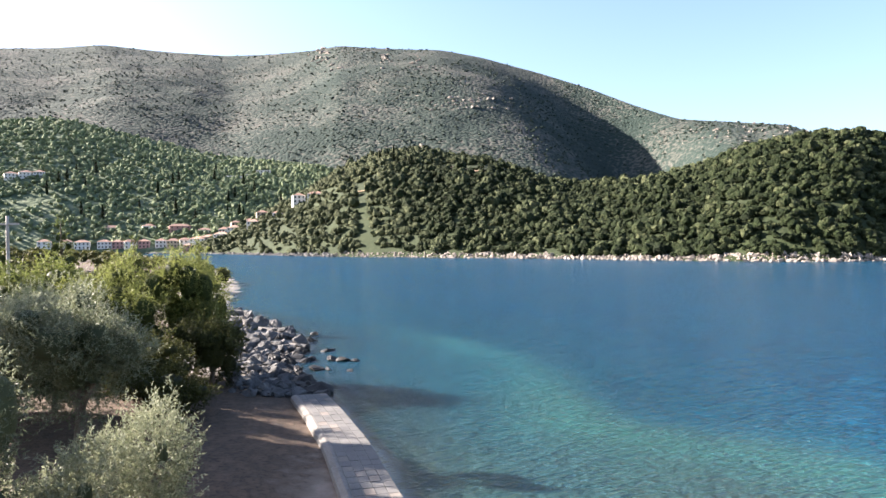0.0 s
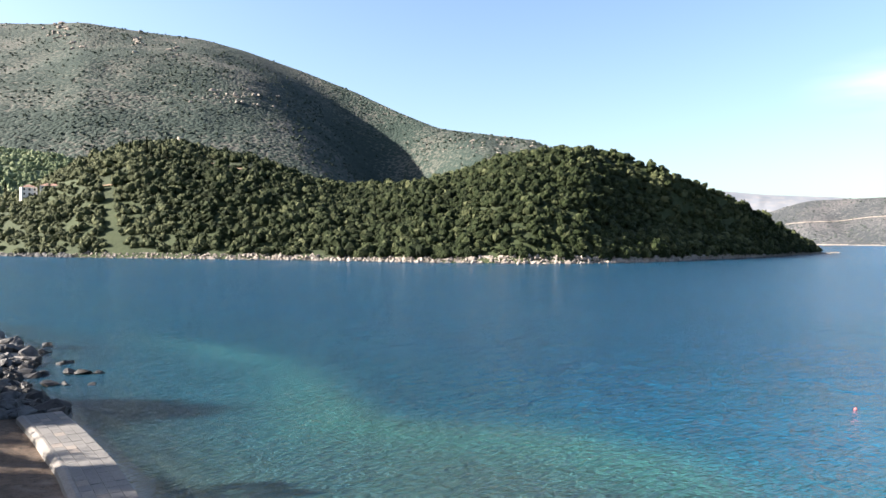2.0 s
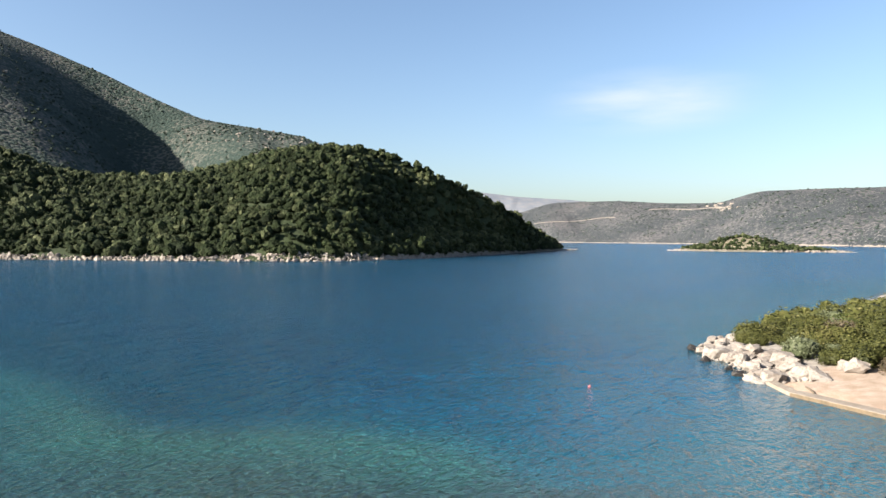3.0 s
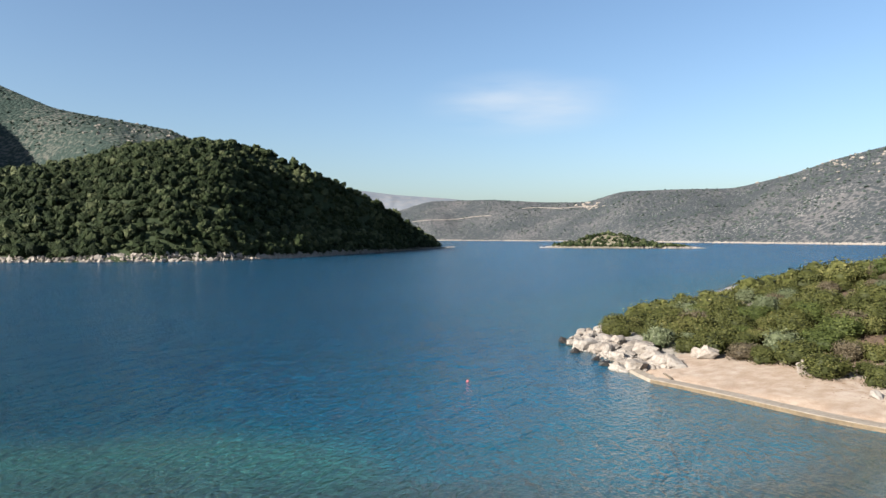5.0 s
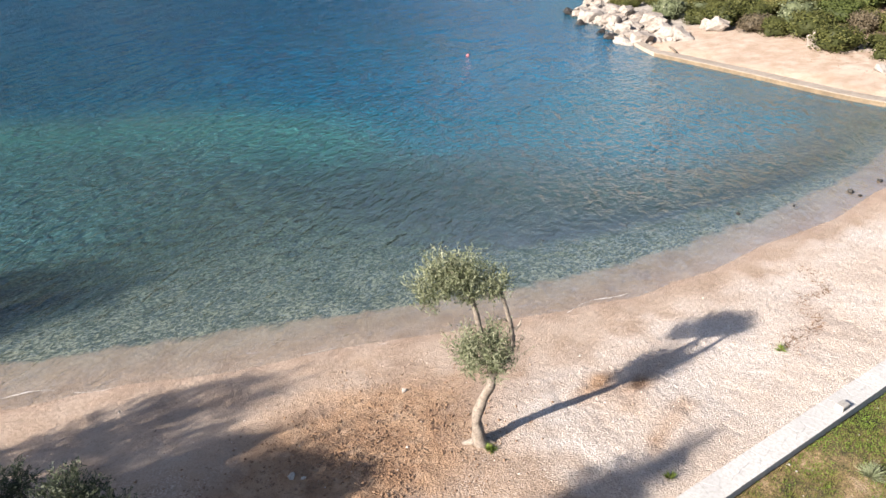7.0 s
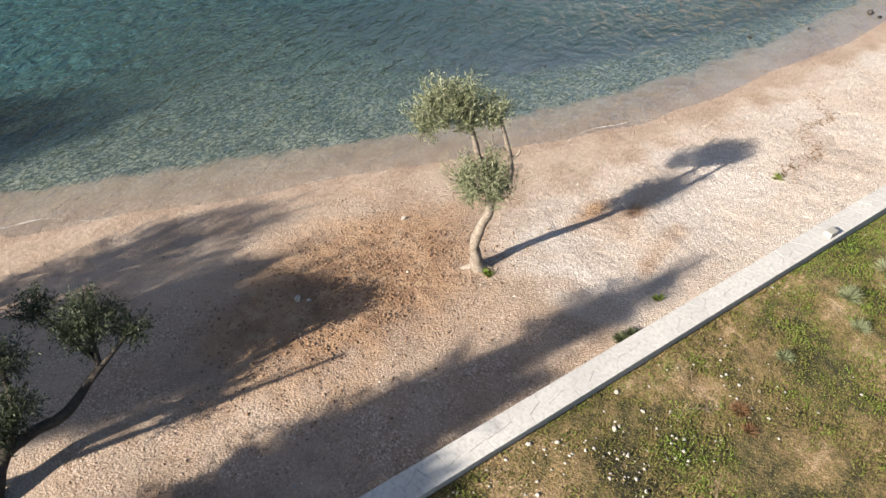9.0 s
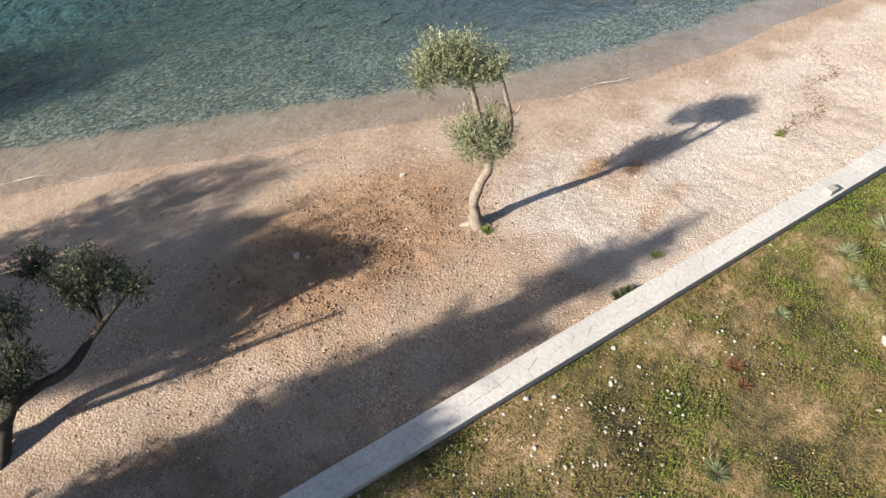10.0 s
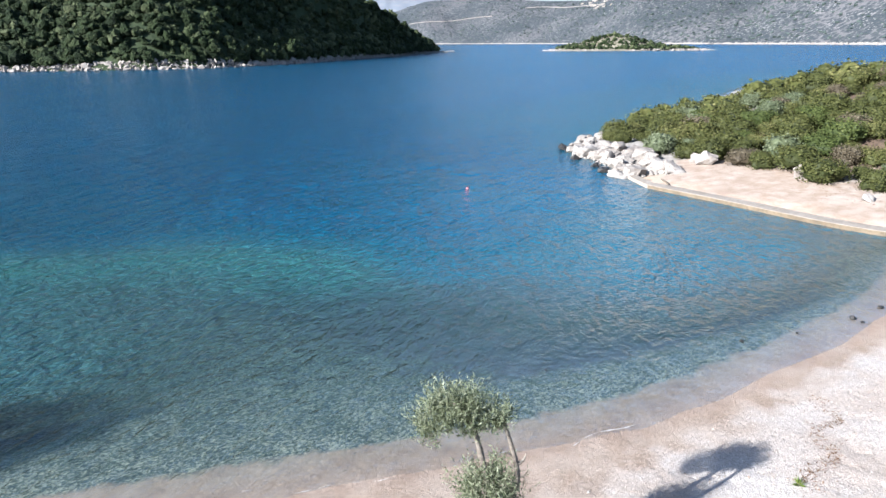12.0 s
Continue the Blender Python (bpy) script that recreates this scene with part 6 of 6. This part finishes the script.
def small_plants():
    spiky("spiky_plant", 5.3, 0.2, 0.22, 420, PALE_LEAF, 311, "spiky grey green rosette with dry stems in the grass", "plant", 0.3)
    spiky("spiky_plant", 8.35, 0.65, 0.20, 420, PALE_LEAF, 312, "spiky grey green rosette in the grass", "plant", 0.25)
    spiky("dead_plant", 7.0, 0.75, 0.20, 320, DRY_LEAF, 313, "brown withered plant lying in the grass", "plant", 0.3, 0.3, 0.03)
    spiky("dead_plant", 6.75, 0.50, 0.18, 220, DRY_LEAF, 314, "brown withered plant lying in the grass", "plant", 0.2, 0.6, 0.05)
    spiky("weed", 7.25, 2.72, 0.20, 420, OLIVE_LEAF, 315, "dark weed growing against the low wall", "plant", 0.1, 0.7, 0.10)
    spiky("weed", 7.45, 2.65, 0.16, 300, OLIVE_LEAF, 316, "dark weed growing against the low wall", "plant", 0.1, 0.7, 0.10)
    spiky("weed", 8.45, 2.75, 0.17, 70, GRASS_LEAF, 317, "small green weed on the white gravel", "plant", 0.7, 0.7, 0.1)
    spiky("weed", 7.18, 5.38, 0.16, 90, GRASS_LEAF, 318, "small green weed at the foot of the olive tree", "plant", 0.8, 0.7, 0.12)
    spiky("weed", 13.6, 2.7, 0.22, 60, GRASS_LEAF, 319, "small green weed on the pale sand", "plant", 0.7, 0.6, 0.1)
    rng = random.Random(320)
    for k, (x, y, turn, n) in enumerate(((5.3, 0.2, 20, 3), (6.75, 1.0, 150, 2), (7.0, 1.45, 60, 2))):
        dead_stalks(x, y, turn, n, 331 + k)
    for k, (x, y, s) in enumerate(((10.3, 0.35, 0.5), (10.9, -0.2, 0.55), (9.7, 0.0, 0.4), (11.4, 0.1, 0.5), (10.4, -0.9, 0.5), (9.3, -0.7, 0.4), (11.9, -0.7, 0.5))):
        spiky("feathery_plant", x, y, s * 0.6, 420, PALE_LEAF, 321 + k, "pale feathery weed in the long grass", "plant", 0.55, 1.2, 0.03)
    spots = [(4.62, 2.62, 0.054), (4.9, 2.35, 0.048), (5.05, 2.0, 0.042), (5.6, 1.9, 0.054), (5.75, 2.15, 0.036), (6.1, 1.75, 0.036), (6.35, 1.45, 0.030), (5.35, 1.55, 0.036), (5.05, 1.1, 0.036),
             (4.1, 2.1, 0.036), (5.95, 2.45, 0.060), (6.15, 2.2, 0.048), (6.55, 1.9, 0.030), (4.45, 1.5, 0.030), (3.9, 1.6, 0.030), (6.9, 1.4, 0.030), (7.4, 1.2, 0.030), (8.9, -0.7, 0.132)]
    boulders("white_stone", "pale angular stone lying in the grass", WHITE_STONE, spots, 340, "stones in the grass", "stone", detail=1)
    boulders("white_stone", "pale stone lying on the beach", WHITE_STONE, [(4.55, 7.45, 0.09), (4.65, 7.28, 0.06), (7.55, 7.85, 0.07), (10.9, 5.9, 0.04), (2.2, 4.6, 0.06)], 341, "stones on the beach", "stone", detail=1)


small_plants()


def drift():
    """Strands of dry weed left by the waves, and stones in the shallows."""
    rng = np.random.RandomState(347)
    n = 420
    t = rng.rand(n)
    x = 13.6 + 4.6 * t + rng.normal(0, 0.18, n)
    y = 2.3 + 1.0 * t + 0.25 * np.sin(t * 14) + rng.normal(0, 0.10, n)
    x, y = np.append(x, 43.5 + rng.normal(0, 1.0, 90)), np.append(y, 6.5 + 5 * rng.rand(90))
    m = len(x)
    a = rng.uniform(0, 2 * np.pi, m)
    ax = np.stack([np.cos(a), np.sin(a), rng.normal(0, 0.15, m)], 1)
    sd = np.stack([-np.sin(a), np.cos(a), 0.3 * np.ones(m)], 1)
    L = rng.uniform(0.04, 0.16, m) * np.where(x > 40, 2.0, 1.0)
    v, f = cards(np.stack([x, y, ground_height(x, y) + 0.012], 1), unit(ax), unit(sd), L, L * 0.16)
    tagged(mesh_object("dry_weed", v, f, DRY_LEAF, attrs={"tint": np.repeat(rng.uniform(0, 0.5, m), 4)}), "strands of dry brown sea weed on the sand", "sea weed", kind="stuff")
    boulders("wet_rock", "small dark stone in the shallow water", DARK_ROCK, [(20.8, 6.3, 0.08), (25.1, 4.2, 0.13), (24.9, 3.85, 0.10), (26.8, 3.7, 0.12), (27.6, 3.6, 0.09), (22.6, 5.2, 0.06), (15.2, 9.8, 0.05), (17.7, 8.5, 0.05)], 348, "stones in the shallows", "stone")
    bm = bmesh.new()
    tube(bm, [(0, 0, 0.05, 0.07), (0.7, 0.5, 0.07, 0.06), (1.4, 1.1, 0.05, 0.05)], 7)
    ob = part("driftwood", bm, BARK, smooth=True)
    ob.location = (41.6, 18.2, ground_at(42.2, 18.8) + 0.02)
    tagged(ob, "dark driftwood log lying by the concrete quay", "log")


drift()


def foam():
    """A thin broken line of foam where the water laps the sand."""
    rng = np.random.RandomState(345)
    line = resample([(0.9, 14.6), (2.1, 13.7), (4.1, 12.5), (6.0, 11.3), (8.0, 10.0), (10.5, 8.4), (12.2, 7.35), (14.2, 6.3)], 0.05)
    d = np.gradient(line, axis=0)
    n = np.stack([-d[:, 1], d[:, 0]], 1) / np.linalg.norm(d, axis=1)[:, None]
    s = np.arange(len(line)) * 0.05
    off = 0.16 * np.sin(s * 1.3) + 0.10 * np.sin(s * 3.1 + 1) + 0.10
    wide = np.clip(0.008 * (0.8 * np.sin(s * 0.9 + 0.6) + 0.6 * np.sin(s * 4.3) + 0.5 * np.sin(s * 11.1) + 0.35 - 0.9 * (smooth01(s, 4, 7) - smooth01(s, 10.5, 12))), 0, None) * rng.uniform(0.5, 1.2, len(s))
    a, b = line + n * (off - wide)[:, None], line + n * (off + wide)[:, None]
    V = np.stack([np.concatenate([a, np.full((len(a), 1), 0.012)], 1), np.concatenate([b, np.full((len(b), 1), 0.012)], 1)], 1).reshape(-1, 3)
    tagged(mesh_object("foam", V, grid_faces(len(line), 2), FOAM), "thin broken line of white foam at the waterline", "foam", kind="stuff")


FOAM = two_scale("white_foam", (0.40, 0.38, 0.35), (0.48, 0.46, 0.44), (0.30, 0.27, 0.24), 8, 60, 0.8, 0.003)
foam()


def buoy():
    root = new("mooring_buoy")
    root.location = (33.0, 27.6, 0.0)
    bm = bmesh.new()
    bmesh.ops.create_uvsphere(bm, u_segments=20, v_segments=12, radius=0.085)
    bmesh.ops.translate(bm, verts=bm.verts, vec=(0, 0, 0.04))
    part("float", bm, BUOY_RED, root, smooth=True)
    bm = bmesh.new()
    tube(bm, [(0, 0, 0.11, 0.015), (0, 0, 0.15, 0.015), (0, 0, 0.165, 0.008)], 8)
    part("eye", bm, SHUTTER, root)
    tagged(root, "small faded red mooring buoy floating in the bay", "buoy")


buoy()


# ---- the village ----
def box(bm, x0, x1, y0, y1, z0, z1):
    v = [bm.verts.new((x, y, z)) for z in (z0, z1) for x, y in ((x0, y0), (x1, y0), (x1, y1), (x0, y1))]
    for q in ((3, 2, 1, 0), (4, 5, 6, 7), (0, 1, 5, 4), (1, 2, 6, 5), (2, 3, 7, 6), (3, 0, 4, 7)):
        bm.faces.new([v[i] for i in q])


def house(hill, az, el, w, d, storeys, wall, label, turn=0.0, hip=True, bays=3):
    """A small house that faces the bay: wall, roof, and windows with frames, set into the slope."""
    x, y, z = hill.find(az, el)
    root = new("house")
    root.matrix_basis = Matrix.Translation((x, y, z - 1.2)) @ Matrix.Rotation(radians(-az + turn), 4, "Z")
    h = 1.2 + 3.0 * storeys
    bm = bmesh.new()
    box(bm, -w / 2, w / 2, 0, d, -2, h)
    part("wall", bm, wall, root)
    bm = bmesh.new()
    e = 0.35
    if hip:
        base = [bm.verts.new(p) for p in ((-w / 2 - e, -e, h), (w / 2 + e, -e, h), (w / 2 + e, d + e, h), (-w / 2 - e, d + e, h))]
        r = min(w, d) * 0.24
        ridge = [bm.verts.new((-w / 2 + d / 2 if w > d else 0, d / 2, h + r)), bm.verts.new((w / 2 - d / 2 if w > d else 0, d / 2, h + r + 0.001))]
        bm.faces.new((base[0], base[1], ridge[1], ridge[0])), bm.faces.new((base[2], base[3], ridge[0], ridge[1]))
        bm.faces.new((base[1], base[2], ridge[1])), bm.faces.new((base[3], base[0], ridge[0])), bm.faces.new(base[::-1])
    else:
        box(bm, -w / 2 - e, w / 2 + e, -e, d + e, h + 0.004, h + 0.3)
    part("roof", bm, ROOF_TILE if hip else CONCRETE, root)
    for s in range(storeys):
        for b in range(bays):
            cx, cz = w * ((b + 0.5) / bays - 0.5), 1.2 + 3.0 * s + 1.6
            bm = bmesh.new()
            for a in (-0.62, 0.5):
                box(bm, cx + a, cx + a + 0.12, -0.06, 0.1, cz - 0.75, cz + 0.75)
            box(bm, cx - 0.5, cx + 0.5, -0.06, 0.1, cz + 0.63, cz + 0.75), box(bm, cx - 0.62, cx + 0.62, -0.12, 0.1, cz - 0.85, cz - 0.75)
            win = part("window", bm, SHUTTER, root)
            bm = bmesh.new()
            box(bm, cx - 0.5, cx + 0.5, -0.02, 0.05, cz - 0.75, cz + 0.63)
            part("pane", bm, DARK_PANE, win)
    return tagged(root, label, "house", "village houses")


def village():
    house(HEAD, -11.7, 2.75, 9, 9, 3, WHITE_WALL, "tall white house with a red roof among trees", 8)
    house(HEAD, -10.4, 3.55, 12, 7, 1, WHITE_WALL, "low white house with a red tiled roof on the slope", -5, True, 4)
    house(HEAD, -14.6, 1.75, 9, 7, 2, CREAM_WALL, "cream house with a tiled roof above the shore", 6)
    house(HEAD, -15.6, 1.45, 7, 7, 1, WHITE_WALL, "small white house above the shore", 0)
    house(HEAD, -16.6, 1.15, 8, 7, 2, CREAM_WALL, "cream house with a tiled roof above the shore", 10)
    house(HEAD, -17.6, 0.55, 8, 7, 2, WHITE_WALL, "white house near the water", -6)
    house(HEAD, -18.3, 0.15, 9, 7, 1, CREAM_WALL, "low cream house at the water", 4, False)
    house(HEAD, -19.3, -0.1, 10, 8, 2, WHITE_WALL, "white house on the waterfront", 0)
    for az, el, w, n, wall, what, turn in ((-16.9, 0.55, 10, 2, WHITE_WALL, "white", -20), (-17.9, 0.05, 11, 2, WHITE_WALL, "tall white", -28), (-18.8, -0.15, 12, 2, CREAM_WALL, "cream", -22),
                                           (-19.6, -0.3, 13, 3, WHITE_WALL, "large white", -25), (-20.1, 0.25, 11, 2, PINK_WALL, "pink", -15), (-15.4, 1.0, 9, 2, WHITE_WALL, "white", -18), (-13.4, 2.0, 8, 1, WHITE_WALL, "low white", -10)):
        house(HEAD, az, el, w, 8, n, wall, what + " house with a tiled roof on the waterfront slope", turn, True, 4 if w > 10 else 3)
    rng = random.Random(351)
    for az, el, w, n, wall, what in ((-20.4, -0.35, 10, 2, WHITE_WALL, "white"), (-21.3, -0.4, 11, 2, CREAM_WALL, "cream"), (-22.2, -0.42, 9, 2, WHITE_WALL, "white"), (-23.4, -0.45, 9, 2, PINK_WALL, "pink"),
                                     (-24.3, -0.45, 10, 2, WHITE_WALL, "white"), (-25.2, -0.45, 9, 2, PINK_WALL, "pink"), (-26.1, -0.45, 11, 2, WHITE_WALL, "white"), (-27.6, -0.45, 12, 2, WHITE_WALL, "white"),
                                     (-28.6, -0.4, 10, 2, CREAM_WALL, "cream"), (-30.0, -0.4, 10, 2, WHITE_WALL, "white"), (-20.8, 0.75, 18, 2, PINK_WALL, "long pink"), (-19.0, 0.7, 12, 1, WHITE_WALL, "white"),
                                     (-25.5, 0.9, 14, 1, CREAM_WALL, "low cream"), (-23.0, 1.0, 11, 1, WHITE_WALL, "white")):
        house(LEFT, az, el, w, 8, n, wall, what + " house with a tiled roof in the village", rng.uniform(-12, 12), True, 4 if w > 10 else 3)
    for az, el, w, n in ((-31.9, 4.5, 12, 2), (-31.0, 4.65, 13, 2), (-30.2, 4.7, 10, 2), (-16.6, 5.0, 20, 1), (-15.5, 5.15, 10, 1), (-14.5, 5.3, 16, 2)):
        house(LEFT, az, el, w, 10, n, WHITE_WALL, "pale villa high on the grove hill", rng.uniform(-8, 8), az < -20, 4)


village()


def tower():
    x, y, z = HEAD.find(-1.64, 7.9)
    root = new("stone_tower")
    root.location = (x, y, z - 1)
    bm = bmesh.new()
    n = 14
    rings = [[bm.verts.new((r * math.cos(2 * math.pi * k / n), r * math.sin(2 * math.pi * k / n), h)) for k in range(n)] for r, h in ((2.0, -1), (1.9, 5.6), (2.1, 5.7), (2.1, 7.0), (1.6, 7.0), (1.6, 6.4))]
    for a, b in zip(rings, rings[1:]):
        for k in range(n):
            bm.faces.new((a[k], a[(k + 1) % n], b[(k + 1) % n], b[k]))
    bm.faces.new(rings[-1])
    part("wall", bm, CREAM_WALL, root)
    bm = bmesh.new()
    box(bm, -0.4, 0.4, -2.0, -1.7, 2.6, 4.0)
    part("window", bm, DARK_PANE, root)
    tagged(root, "small pale round tower on the wooded hilltop", "tower")


tower()


def cypresses():
    """Dark columns of foliage on the village hill and the headland's crest."""
    rng = np.random.RandomState(361)
    for k in range(46):
        hill, az, el = (LEFT, rng.uniform(-31, -13), rng.uniform(1.2, 5.5)) if k < 26 else (HEAD, rng.uniform(-8, -2.2), rng.uniform(5.9, 7.3))
        x, y, z = hill.find(az, el)
        h = rng.uniform(9, 15) if k < 26 else rng.uniform(6, 9)
        n = 240
        t = rng.rand(n)
        r = h * 0.10 * np.sin(np.pi * np.clip(t, 0.03, 1) ** 0.6) + 0.1
        a = rng.uniform(0, 2 * np.pi, n)
        c = np.stack([r * np.cos(a), r * np.sin(a), h * t], 1)
        ax = unit(np.stack([0.4 * np.cos(a), 0.4 * np.sin(a), np.ones(n)], 1) + rng.normal(0, 0.2, (n, 3)))
        sd = unit(np.cross(ax, np.stack([np.cos(a), np.sin(a), np.zeros(n)], 1)))
        v, f = cards(c, ax, sd, np.full(n, h * 0.14), np.full(n, h * 0.07))
        root = new("cypress_tree")
        root.location = (x, y, z)
        mesh_object("crown", v, f, FOREST_LEAF, root, attrs={"tint": np.full(len(v), 0.08)})
        bm = bmesh.new()
        tube(bm, [(0, 0, -0.5, 0.3), (0, 0, h * 0.4, 0.2), (0, 0, h * 0.9, 0.05)], 6)
        part("trunk", bm, BARK, root)
        tagged(root, "dark slender cypress on the hillside", "tree", "cypresses")


cypresses()


def utility_pole():
    x, y = -34.0, 54.0
    g = ground_at(x, y)
    root = new("utility_pole")
    root.location = (x, y, g)
    bm = bmesh.new()
    tube(bm, [(0, 0, -0.3, 0.17), (0, 0, 5, 0.14), (0, 0, 11.2 - g, 0.11)], 10)
    part("pole", bm, POLE_WOOD, root, smooth=True)
    bm = bmesh.new()
    box(bm, -0.9, 0.9, -0.06, 0.06, 10.5 - g, 10.65 - g)
    part("crossarm", bm, POLE_WOOD, root)
    tagged(root, "grey wooden utility pole among dark pines", "pole")


POLE_WOOD = two_scale("grey_pole_wood", (0.34, 0.31, 0.27), (0.44, 0.41, 0.37), (0.24, 0.21, 0.18), 1, 20, 0.9, 0.004)
utility_pole()
